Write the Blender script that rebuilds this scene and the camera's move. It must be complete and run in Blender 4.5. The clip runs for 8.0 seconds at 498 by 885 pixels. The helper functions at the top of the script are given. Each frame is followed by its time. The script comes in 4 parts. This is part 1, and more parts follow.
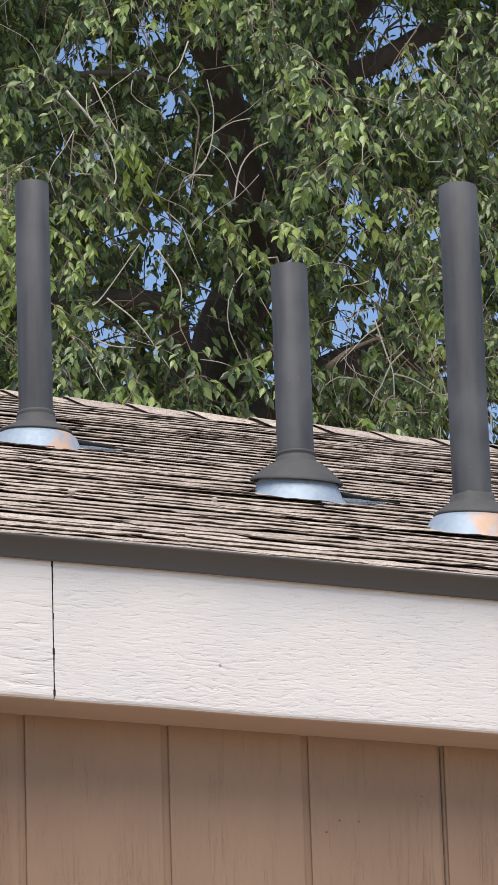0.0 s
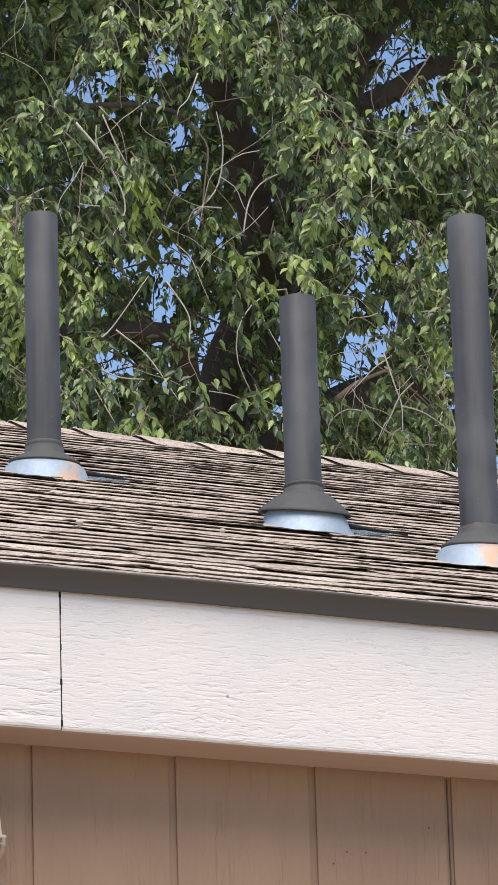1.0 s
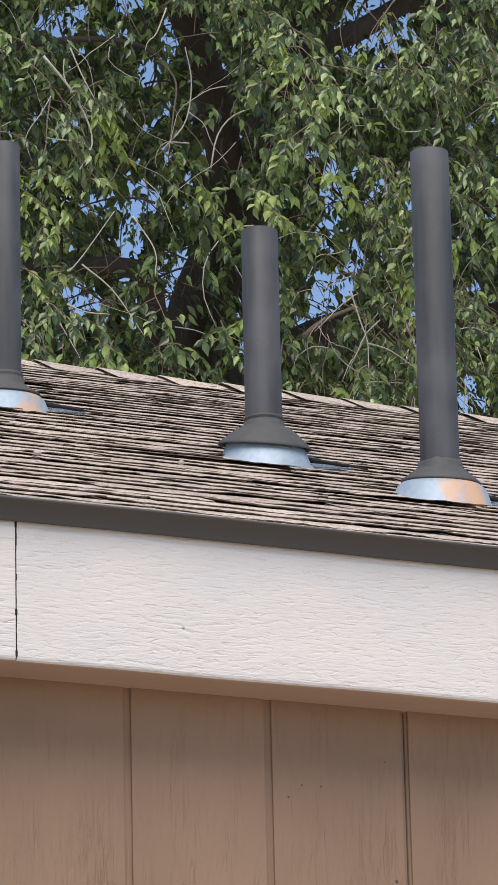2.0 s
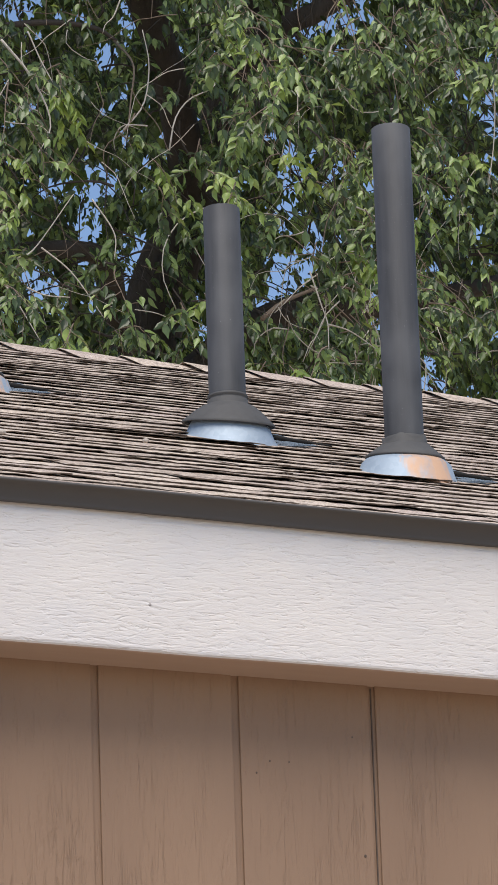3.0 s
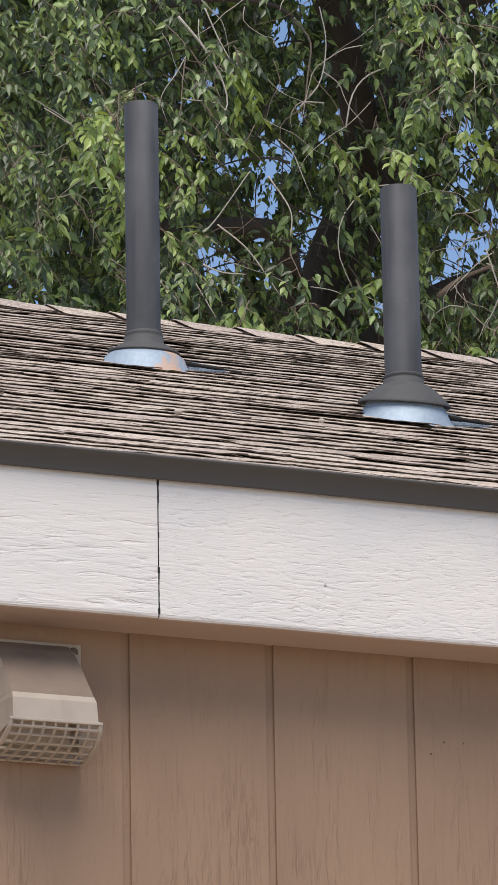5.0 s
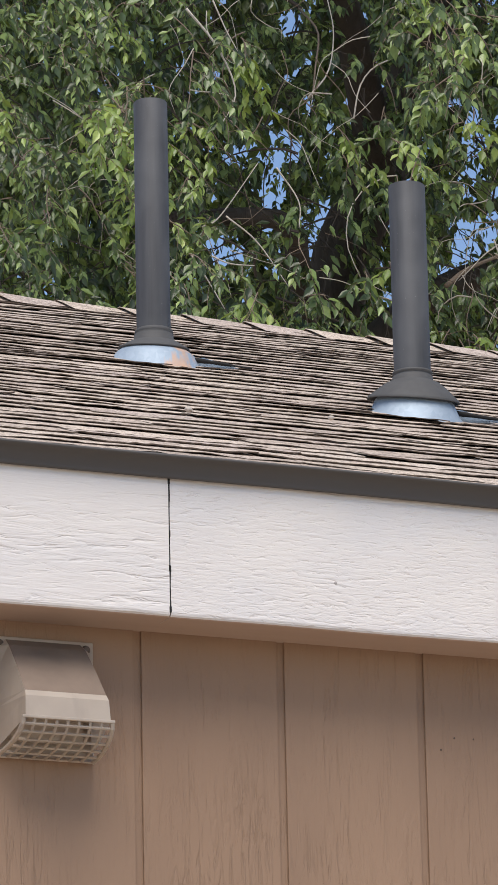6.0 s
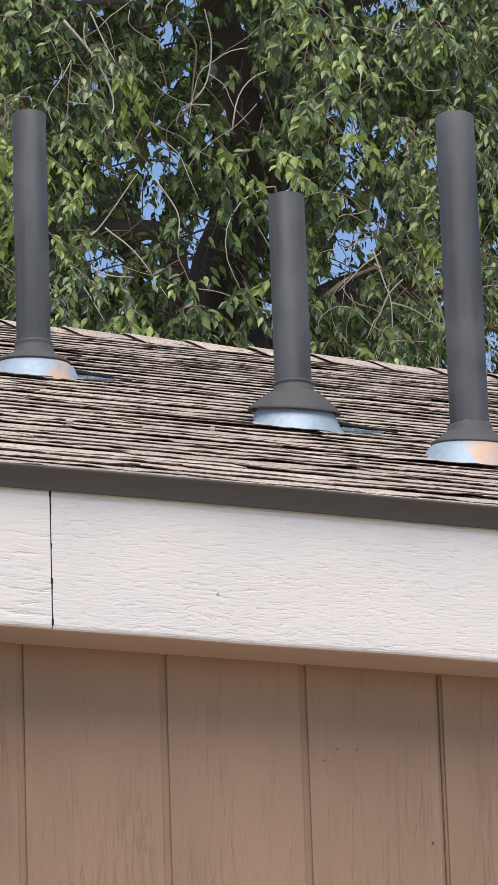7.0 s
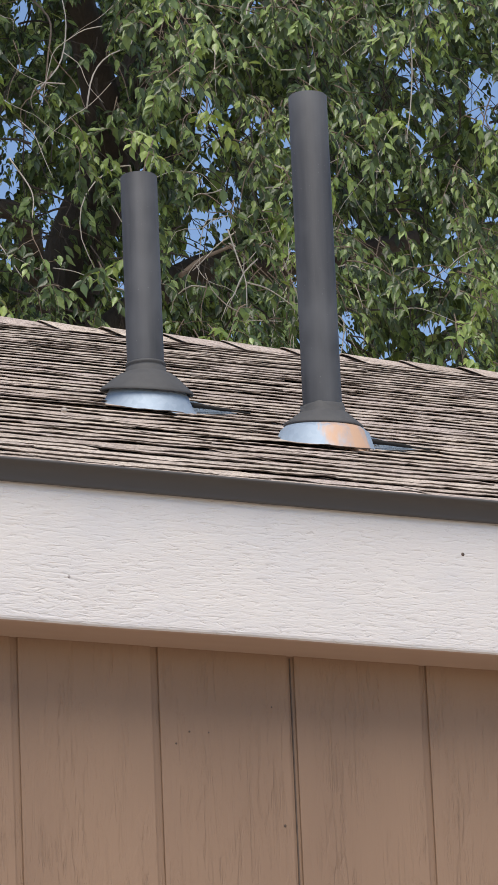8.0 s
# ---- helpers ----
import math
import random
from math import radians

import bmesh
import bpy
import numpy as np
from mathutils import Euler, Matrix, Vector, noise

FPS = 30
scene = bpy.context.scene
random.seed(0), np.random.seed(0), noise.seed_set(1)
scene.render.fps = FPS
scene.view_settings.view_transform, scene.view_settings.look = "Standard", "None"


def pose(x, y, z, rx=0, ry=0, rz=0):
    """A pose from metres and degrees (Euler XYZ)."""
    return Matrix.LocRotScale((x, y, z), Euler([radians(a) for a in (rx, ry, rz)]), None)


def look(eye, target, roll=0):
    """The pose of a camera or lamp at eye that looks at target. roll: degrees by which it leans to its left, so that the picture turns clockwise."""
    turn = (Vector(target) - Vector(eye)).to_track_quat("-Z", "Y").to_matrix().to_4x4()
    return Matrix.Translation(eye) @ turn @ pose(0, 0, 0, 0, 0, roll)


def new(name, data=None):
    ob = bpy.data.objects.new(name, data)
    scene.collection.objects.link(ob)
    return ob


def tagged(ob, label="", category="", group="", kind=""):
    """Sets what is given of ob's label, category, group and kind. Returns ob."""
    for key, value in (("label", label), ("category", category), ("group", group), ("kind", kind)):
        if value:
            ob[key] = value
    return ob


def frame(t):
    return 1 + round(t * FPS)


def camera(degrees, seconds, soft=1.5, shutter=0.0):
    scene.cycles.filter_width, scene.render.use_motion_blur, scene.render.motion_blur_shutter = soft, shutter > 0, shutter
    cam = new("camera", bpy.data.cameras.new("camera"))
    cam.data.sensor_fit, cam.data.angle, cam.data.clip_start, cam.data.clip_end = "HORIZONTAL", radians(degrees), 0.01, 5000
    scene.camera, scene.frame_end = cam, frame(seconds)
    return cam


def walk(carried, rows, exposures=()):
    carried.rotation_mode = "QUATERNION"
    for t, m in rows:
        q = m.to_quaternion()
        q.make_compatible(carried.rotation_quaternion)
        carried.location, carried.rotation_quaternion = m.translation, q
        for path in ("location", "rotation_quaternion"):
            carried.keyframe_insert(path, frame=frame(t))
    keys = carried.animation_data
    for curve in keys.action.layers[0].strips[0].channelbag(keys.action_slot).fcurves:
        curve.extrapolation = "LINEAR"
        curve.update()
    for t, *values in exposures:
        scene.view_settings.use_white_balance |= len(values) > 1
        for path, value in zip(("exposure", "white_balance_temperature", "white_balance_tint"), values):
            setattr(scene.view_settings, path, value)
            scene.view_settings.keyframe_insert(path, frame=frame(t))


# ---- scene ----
cam = camera(6.306, 8.0)
PATH = [
    (0.0, look((-2.1206, -5.2299, 1.5019), (0.2768, -0.0205, 3.2668), -1.890)),
    (0.5, look((-2.1190, -5.2303, 1.5002), (0.2196, -0.0066, 3.3011), -1.731)),
    (1.0, look((-2.1214, -5.2354, 1.4985), (0.2609, -0.0333, 3.3048), -1.743)),
    (1.2, look((-2.1253, -5.2374, 1.4957), (0.2488, -0.0294, 3.2960), -1.680)),
    (2.3, look((-2.0874, -5.2012, 1.4965), (0.3719, -0.0032, 3.2090), -1.476)),
    (2.5, look((-2.0910, -5.1981, 1.4966), (0.3841, -0.0072, 3.2078), -1.823)),
    (3.0, look((-2.1013, -5.2050, 1.4843), (0.3776, -0.0152, 3.1937), -1.980)),
    (3.5, look((-2.1042, -5.2122, 1.4824), (0.3338, -0.0015, 3.1867), -1.804)),
    (4.0, look((-2.1067, -5.2073, 1.4795), (0.2551, 0.0381, 3.1847), -1.481)),
    (4.5, look((-2.1000, -5.2010, 1.4850), (0.2010, 0.0724, 3.1870), -1.213)),
    (4.7, look((-2.1032, -5.2035, 1.4861), (0.1754, 0.0819, 3.1810), -0.969)),
    (5.8, look((-2.1173, -5.2437, 1.5034), (0.1270, 0.0647, 3.1718), -1.357)),
    (6.0, look((-2.1241, -5.2479, 1.4971), (0.1378, 0.0542, 3.1617), -1.206)),
    (6.5, look((-2.1258, -5.2394, 1.4998), (0.2189, 0.0224, 3.1777), -1.821)),
    (7.0, look((-2.1222, -5.2389, 1.4993), (0.2846, -0.0043, 3.1744), -2.009)),
    (7.5, look((-2.1120, -5.2231, 1.5087), (0.3607, -0.0182, 3.1808), -2.268)),
    (8.0, look((-2.1060, -5.2192, 1.5105), (0.4759, -0.0575, 3.1509), -2.509)),
]
walk(cam, PATH, ((0.0, 0.94, 6650, 10), (1.2, 1.06, 6650, 10), (2.4, 0.80, 6600, 10), (5.8, 0.84, 6600, 10), (6.5, 0.92, 6600, 10), (7.5, 0.87, 6600, 10), (8.0, 0.79, 6600, 10)))


# ---- world and sun ----
SUN_AZ, SUN_EL = radians(203), radians(60)      # from the +y axis towards +x; height over the horizon
world = bpy.data.worlds.new("sky")
scene.world = world
world.use_nodes = True
wn = world.node_tree
wn.nodes.clear()
sky = wn.nodes.new("ShaderNodeTexSky")
sky.sky_type, sky.sun_disc = "NISHITA", False
sky.sun_elevation, sky.sun_rotation = SUN_EL, SUN_AZ
sky.altitude, sky.air_density, sky.dust_density, sky.ozone_density = 2400, 1.0, 0.0, 0.8
bg = wn.nodes.new("ShaderNodeBackground")
bg.inputs["Strength"].default_value = 0.104
wout = wn.nodes.new("ShaderNodeOutputWorld")
wn.links.new(sky.outputs[0], bg.inputs[0])
wn.links.new(bg.outputs[0], wout.inputs[0])
sun = new("sun", bpy.data.lights.new("sun", "SUN"))
sun.data.energy, sun.data.angle, sun.data.color = 2.35, radians(46), (1.0, 0.93, 0.85)
sun_dir = Vector((math.sin(SUN_AZ) * math.cos(SUN_EL), math.cos(SUN_AZ) * math.cos(SUN_EL), math.sin(SUN_EL)))
sun.matrix_world = look(tuple(sun_dir * 40), (0, 0, 0))


# ---- materials ----
class Nodes:
    """Short notation for node materials."""

    def __init__(self, name):
        self.mat = bpy.data.materials.new(name)
        self.mat.use_nodes = True
        self.tree = self.mat.node_tree
        self.bsdf = self.tree.nodes["Principled BSDF"]
        self.out = self.tree.nodes["Material Output"]

    def add(self, kind, **given):
        node = self.tree.nodes.new(kind)
        for key, value in given.items():
            node.inputs[key].default_value = value
        return node

    def link(self, a, b):
        self.tree.links.new(a, b)

    def coords(self, stretch=(1, 1, 1), per_object=False):
        tc = self.add("ShaderNodeTexCoord")
        mp = self.add("ShaderNodeMapping")
        mp.inputs["Scale"].default_value = stretch
        self.link(tc.outputs["Object"], mp.inputs["Vector"])
        if per_object:
            info = self.add("ShaderNodeObjectInfo")
            off = self.add("ShaderNodeVectorMath")
            off.operation = "SCALE"
            off.inputs[0].default_value = (37.0, 19.0, 53.0)
            self.link(info.outputs["Random"], off.inputs["Scale"])
            self.link(off.outputs[0], mp.inputs["Location"])
        return mp.outputs[0]

    def noise(self, vec, scale, detail=4.0, rough=0.55, distort=0.0):
        n = self.add("ShaderNodeTexNoise", Scale=scale, Detail=detail, Roughness=rough, Distortion=distort)
        self.link(vec, n.inputs["Vector"])
        return n.outputs["Fac"]

    def ramp(self, fac, stops):
        r = self.add("ShaderNodeValToRGB")
        e = r.color_ramp.elements
        while len(e) < len(stops):
            e.new(0.5)
        for el, (p, c) in zip(e, stops):
            el.position = p
            el.color = (*c, 1) if len(c) == 3 else c
        self.link(fac, r.inputs[0])
        return r.outputs[0]

    def mix(self, fac, a, b, blend="MIX"):
        m = self.add("ShaderNodeMix")
        m.data_type, m.blend_type = "RGBA", blend
        for sock, val in ((m.inputs[0], fac), (m.inputs[6], a), (m.inputs[7], b)):
            if isinstance(val, (int, float)):
                sock.default_value = val
            elif isinstance(val, tuple):
                sock.default_value = (*val, 1)
            else:
                self.link(val, sock)
        return m.outputs[2]

    def bump(self, height, strength, distance, prior=None):
        b = self.add("ShaderNodeBump", Strength=strength, Distance=distance)
        self.link(height, b.inputs["Height"])
        if prior:
            self.link(prior, b.inputs["Normal"])
        return b.outputs[0]

    def done(self, color, rough=0.8, normal=None, metal=0.0, spec=None):
        if isinstance(color, tuple):
            self.bsdf.inputs["Base Color"].default_value = (*color, 1)
        else:
            self.link(color, self.bsdf.inputs["Base Color"])
        if isinstance(rough, (int, float)):
            self.bsdf.inputs["Roughness"].default_value = rough
        else:
            self.link(rough, self.bsdf.inputs["Roughness"])
        self.bsdf.inputs["Metallic"].default_value = metal
        if spec is not None:
            self.bsdf.inputs["Specular IOR Level"].default_value = spec
        if normal:
            self.link(normal, self.bsdf.inputs["Normal"])
        return self.mat


def grey(v):
    return (v, v, v)


def fascia_paint(name, across, up, deep, patchy):
    """Painted sawn grain; across and up give its fineness, patchy how far it fades in places."""
    n = Nodes(name)
    fine = n.noise(n.coords((30, 7, 300), True), 1.0, 3, 0.55, 0.4)
    wavy = n.noise(n.coords((across, 3, up), True), 1.0, 3, 0.55, 0.7)
    broad = n.noise(n.coords((2.2, 1, 7), True), 1.4, 4)
    tint = n.noise(n.coords((7, 1, 12), True), 1.0, 3)
    patch = n.noise(n.coords((3.5, 1, 9), True), 1.0, 3)
    ridges = n.ramp(wavy, ((0.33, grey(0)), (0.42, grey(0.9)), (0.60, grey(1)), (0.72, grey(0.7))))
    col = n.mix(n.ramp(broad, ((0.35, grey(0)), (0.68, grey(1)))), (0.668, 0.620, 0.574), (0.622, 0.580, 0.548))
    col = n.mix(n.ramp(tint, ((0.45, grey(0)), (0.68, grey(0.7)))), col, (0.610, 0.580, 0.560))
    col = n.mix(n.ramp(wavy, ((0.25, grey(0.22)), (0.32, grey(0)))), col, (0.48, 0.43, 0.40))
    show = n.ramp(patch, ((0.36, grey(1 - patchy)), (0.62, grey(1))))
    nb = n.bump(n.mix(show, grey(0.8), ridges), 0.26 * deep, 0.0030)
    nb = n.bump(n.mix(show, grey(0.5), wavy), 0.24 * deep, 0.0050, nb)
    nb = n.bump(fine, 0.4, 0.0012, nb)
    return n.done(col, 0.6, nb)


def siding_paint():
    n = Nodes("tan_painted_grooved_siding")
    vec = n.coords((110, 20, 12), True)
    fine = n.noise(vec, 1.0, 4, 0.6, 1.2)
    broad = n.noise(n.coords((5, 5, 2.2), True), 1.0, 4)
    flake = n.noise(n.coords((90, 20, 45), True), 1.0, 3, 0.55, 0.6)
    col = n.mix(n.ramp(broad, ((0.3, grey(0)), (0.7, grey(1)))), (0.290, 0.181, 0.112), (0.248, 0.153, 0.095))
    worn = n.ramp(n.noise(n.coords((14, 14, 4), True), 1.0, 3), ((0.42, grey(0.1)), (0.62, grey(1))))
    scuffed = n.ramp(n.noise(n.coords((13, 13, 9), True), 1.0, 2), ((0.50, grey(0)), (0.62, grey(1))))
    col = n.mix(n.mix(worn, grey(0), n.ramp(fine, ((0.30, grey(0.2)), (0.42, grey(0))))), col, (0.215, 0.133, 0.088))
    nb = n.bump(n.mix(worn, grey(0.6), n.ramp(fine, ((0.32, grey(0)), (0.50, grey(0.9)), (0.7, grey(1))))), 0.68, 0.0022)
    nb = n.bump(n.mix(scuffed, grey(0.5), flake), 0.85, 0.0022, nb)
    nb = n.bump(n.noise(n.coords((1, 1, 1), True), 420, 2), 0.12, 0.0006, nb)
    return n.done(col, 0.66, nb)


def soffit_paint():
    n = Nodes("tan_painted_soffit")
    fine = n.noise(n.coords((6, 40, 40)), 1.0, 5)
    col = n.mix(fine, (0.38, 0.275, 0.215), (0.43, 0.32, 0.255))
    return n.done(col, 0.7, n.bump(fine, 0.3, 0.001))


def shingle_top():
    n = Nodes("weathered_brown_shingle_granules")
    info = n.add("ShaderNodeObjectInfo")
    geo = n.add("ShaderNodeNewGeometry")
    grain = n.noise(n.coords((330, 55, 55), True), 1.0, 3, 0.8)
    stain = n.noise(n.coords((7, 12, 12), True), 1.0, 4, 0.65)
    tone = n.add("ShaderNodeMath")
    tone.operation = "ADD"
    n.link(info.outputs["Random"], tone.inputs[0])
    n.link(geo.outputs["Random Per Island"], tone.inputs[1])
    half = n.add("ShaderNodeMath")
    half.operation = "FRACT"
    n.link(tone.outputs[0], half.inputs[0])
    streak = n.noise(n.coords((26, 70, 70), True), 1.0, 3, 0.6)
    col = n.ramp(half.outputs[0], ((0.0, (0.41, 0.326, 0.268)), (0.25, (0.55, 0.448, 0.368)), (0.5, (0.49, 0.394, 0.340)), (0.75, (0.57, 0.464, 0.370)), (1.0, (0.62, 0.516, 0.428))))
    col = n.mix(n.ramp(stain, ((0.34, grey(0.6)), (0.50, grey(0)))), col, (0.24, 0.195, 0.155))
    col = n.mix(n.ramp(streak, ((0.34, grey(0.5)), (0.45, grey(0)))), col, (0.20, 0.165, 0.135))
    col = n.mix(n.ramp(streak, ((0.56, grey(0)), (0.68, grey(0.55)))), col, (0.70, 0.605, 0.49))
    col = n.mix(n.ramp(grain, ((0.38, grey(0.85)), (0.48, grey(0)))), col, (0.14, 0.11, 0.09))
    col = n.mix(n.ramp(grain, ((0.54, grey(0)), (0.64, grey(0.75)))), col, (0.72, 0.62, 0.52))
    return n.done(col, 0.92, n.bump(grain, 0.8, 0.003), spec=0.2)


def shingle_core():
    n = Nodes("black_asphalt_shingle_edge")
    g = n.noise(n.coords((160, 60, 60), True), 1.0, 3, 0.7)
    col = n.ramp(g, ((0.33, (0.055, 0.044, 0.038)), (0.52, (0.14, 0.112, 0.094)), (0.68, (0.27, 0.215, 0.175))))
    return n.done(col, 0.95, n.bump(g, 0.6, 0.002), spec=0.2)


def drip_metal():
    n = Nodes("dark_brown_painted_drip_metal")
    a = n.noise(n.coords((4, 30, 30)), 1.0, 4)
    col = n.mix(a, (0.068, 0.062, 0.059), (0.092, 0.085, 0.080))
    return n.done(col, n.ramp(a, ((0.3, grey(0.55)), (0.7, grey(0.75)))), n.bump(a, 0.15, 0.002), spec=0.3)


def pipe_plastic():
    n = Nodes("weathered_black_pipe")
    a = n.noise(n.coords((48, 48, 2.2), True), 1.0, 5, 0.6)
    b = n.noise(n.coords((1, 1, 1), True), 260, 3, 0.6)
    c = n.noise(n.coords((1, 1, 0.6), True), 9, 3)
    col = n.mix(n.ramp(a, ((0.3, grey(0)), (0.75, grey(1)))), (0.036, 0.037, 0.040), (0.072, 0.073, 0.077))
    col = n.mix(n.ramp(c, ((0.45, grey(0)), (0.7, grey(0.7)))), col, (0.105, 0.107, 0.111))
    col = n.mix(n.ramp(b, ((0.68, grey(0)), (0.76, grey(0.5)))), col, (0.2, 0.2, 0.2))
    return n.done(col, 0.6, n.bump(b, 0.2, 0.0006), spec=0.25)


def rubber():
    n = Nodes("dull_grey_rubber_boot")
    a = n.noise(n.coords((1, 1, 1), True), 40, 5, 0.65)
    col = n.mix(a, (0.045, 0.044, 0.044), (0.085, 0.083, 0.08))
    return n.done(col, 0.75, n.bump(a, 0.35, 0.0015))


def galvanised(rust, centre=0.0, fall=5.0):
    n = Nodes("galvanised_flashing_rusted" if rust else "galvanised_flashing")
    vec = n.coords((1, 1, 1), True)
    spangle = n.add("ShaderNodeTexVoronoi", Scale=120.0)
    n.link(vec, spangle.inputs["Vector"])
    a = n.noise(vec, 18, 4)
    # the blue of the reflected sky is put into the zinc's base colour
    col = n.mix(spangle.outputs["Color"], (0.275, 0.34, 0.405), (0.34, 0.405, 0.47), "MIX")
    if rust:
        side = n.add("ShaderNodeSeparateXYZ")
        n.link(n.coords(), side.inputs[0])
        off = n.add("ShaderNodeMath")
        off.operation = "SUBTRACT"
        off.inputs[1].default_value = centre
        n.link(side.outputs["X"], off.inputs[0])
        far = n.add("ShaderNodeMath")
        far.operation = "ABSOLUTE"
        n.link(off.outputs[0], far.inputs[0])
        lean = n.add("ShaderNodeMath")
        lean.operation = "MULTIPLY_ADD"
        lean.inputs[1].default_value = -fall
        n.link(far.outputs[0], lean.inputs[0])
        lift = n.add("ShaderNodeMath")
        lift.operation = "ADD"
        lift.inputs[1].default_value = 0.20
        n.link(n.noise(n.coords((1, 1, 0.25), True), 26, 4, 0.6), lift.inputs[0])
        n.link(lift.outputs[0], lean.inputs[2])
        r = lean.outputs[0]
        col = n.mix(n.ramp(r, ((0.48, grey(0)), (0.55, grey(0.6)), (0.64, grey(0.85)))), col, (0.56, 0.32, 0.17))
        fac = n.ramp(r, ((0.5, grey(0.3)), (0.62, grey(0.05))))
        n.link(fac, n.bsdf.inputs["Metallic"])
        n.link(col, n.bsdf.inputs["Base Color"])
        n.bsdf.inputs["Roughness"].default_value = 0.6
        n.link(n.bump(a, 0.15, 0.002), n.bsdf.inputs["Normal"])
        return n.mat
    return n.done(col, 0.58, n.bump(a, 0.12, 0.002), metal=0.3)


def hood_plastic():
    n = Nodes("cream_plastic_vent_hood")
    a = n.noise(n.coords((1, 1, 1)), 14, 4, 0.6)
    b = n.noise(n.coords((20, 20, 4)), 1.0, 4, 0.6)
    col = n.mix(n.ramp(a, ((0.3, grey(0)), (0.7, grey(1)))), (0.61, 0.525, 0.435), (0.54, 0.455, 0.375))
    col = n.mix(n.ramp(b, ((0.5, grey(0)), (0.72, grey(0.45)))), col, (0.33, 0.27, 0.23))
    n.done(col, 0.5, n.bump(a, 0.1, 0.001))
    tr = n.add("ShaderNodeBsdfTranslucent")
    n.link(col, tr.inputs["Color"])
    mx = n.add("ShaderNodeMixShader")
    mx.inputs[0].default_value = 0.42
    n.link(n.bsdf.outputs[0], mx.inputs[1])
    n.link(tr.outputs[0], mx.inputs[2])
    n.link(mx.outputs[0], n.out.inputs["Surface"])
    return n.mat


def plain(name, color, rough=0.7, var=0.25, scale=30, metal=0.0):
    n = Nodes(name)
    a = n.noise(n.coords((1, 1, 1), True), scale, 4, 0.6)
    col = n.mix(a, tuple(c * (1 - var) for c in color), tuple(c * (1 + var) for c in color))
    return n.done(col, rough, n.bump(a, 0.3, 0.002), metal=metal)


def leaf_material(name, stops, gloss=0.33):
    n = Nodes(name)
    geo = n.add("ShaderNodeNewGeometry")
    col = n.ramp(geo.outputs["Random Per Island"], stops)
    vein = n.noise(n.coords((1, 1, 1)), 55, 2)
    col = n.mix(n.ramp(vein, ((0.35, grey(0.25)), (0.6, grey(0)))), col, (0.02, 0.035, 0.012))
    n.done(col, gloss)
    tr = n.add("ShaderNodeBsdfTranslucent")
    warm = n.mix(1.0, col, (1.5, 1.4, 0.6), "MULTIPLY")
    n.link(warm, tr.inputs["Color"])
    mx = n.add("ShaderNodeMixShader")
    mx.inputs[0].default_value = 0.27
    n.link(n.bsdf.outputs[0], mx.inputs[1])
    n.link(tr.outputs[0], mx.inputs[2])
    n.link(mx.outputs[0], n.out.inputs["Surface"])
    return n.mat


def bark(name, a, b, scale=14):
    n = Nodes(name)
    f = n.noise(n.coords((1, 1, 0.25)), scale, 5, 0.65)
    return n.done(n.mix(f, a, b), 0.9, n.bump(f, 0.8, 0.02))


def bounce_ground():
    n = Nodes("pale_bounce_ground")
    a = n.noise(n.coords((1, 1, 1)), 0.35, 4)
    b = n.noise(n.coords((1, 1, 1)), 38, 4, 0.7)
    # unseen ground, kept this pale to bounce light under eave and hood
    col = n.mix(a, (0.56, 0.455, 0.345), (0.48, 0.39, 0.295))
    col = n.mix(n.ramp(b, ((0.3, grey(0.6)), (0.6, grey(0)))), col, (0.28, 0.22, 0.16))
    return n.done(col, 0.95, n.bump(b, 0.5, 0.02))


M_FASCIA = fascia_paint("white_painted_rippled_board", 42, 180, 1.05, 0.5)
M_FASCIA_OLD = fascia_paint("white_painted_cracked_board", 17, 110, 1.6, 0.85)
M_SIDING, M_SOFFIT = siding_paint(), soffit_paint()
M_TOP, M_CORE, M_DRIP = shingle_top(), shingle_core(), drip_metal()
M_PIPE, M_RUBBER, M_GALV, M_RUST = pipe_plastic(), rubber(), galvanised(False), galvanised(True, 0.026, 6.5)
M_RUST_STREAK = galvanised(True, 0.012, 6.5)
M_HOOD = hood_plastic()
M_DARK = plain("gap_shade_black", (0.012, 0.011, 0.01), 0.95)
M_SCREW = plain("rusty_screw_head", (0.11, 0.075, 0.055), 0.6, 0.4, 300, 0.4)
# pale colour stands for the light that reaches inside the hood
M_THROAT = plain("pale_lit_duct_flap", (0.50, 0.43, 0.36), 0.8)
# dust stain, with some of the eave's shade put into its brown
M_GRIME_SHADE = plain("dust_stained_shaded_plastic", (0.185, 0.132, 0.096), 0.75, 0.35, 16)
M_JOINT = plain("dark_brown_joint", (0.10, 0.07, 0.052), 0.9, 0.4, 60)
M_NAIL = plain("grey_nail_head", (0.36, 0.33, 0.31), 0.6, 0.3, 300)
M_STONE = plain("pale_pebble", (0.44, 0.385, 0.33), 0.8, 0.2, 200)
M_TREEBARK = bark("dark_elm_bark", (0.030, 0.024, 0.019), (0.085, 0.066, 0.052))
M_TWIG = bark("pale_grey_twig", (0.42, 0.37, 0.31), (0.64, 0.58, 0.50), 40)
M_TWIG_RED = bark("red_brown_twig", (0.12, 0.085, 0.06), (0.25, 0.19, 0.14), 40)
M_LEAF = leaf_material("green_elm_leaf", ((0.0, (0.036, 0.050, 0.023)), (0.5, (0.086, 0.128, 0.047)), (0.80, (0.225, 0.312, 0.104)), (1.0, (0.34, 0.43, 0.16))), 0.30)
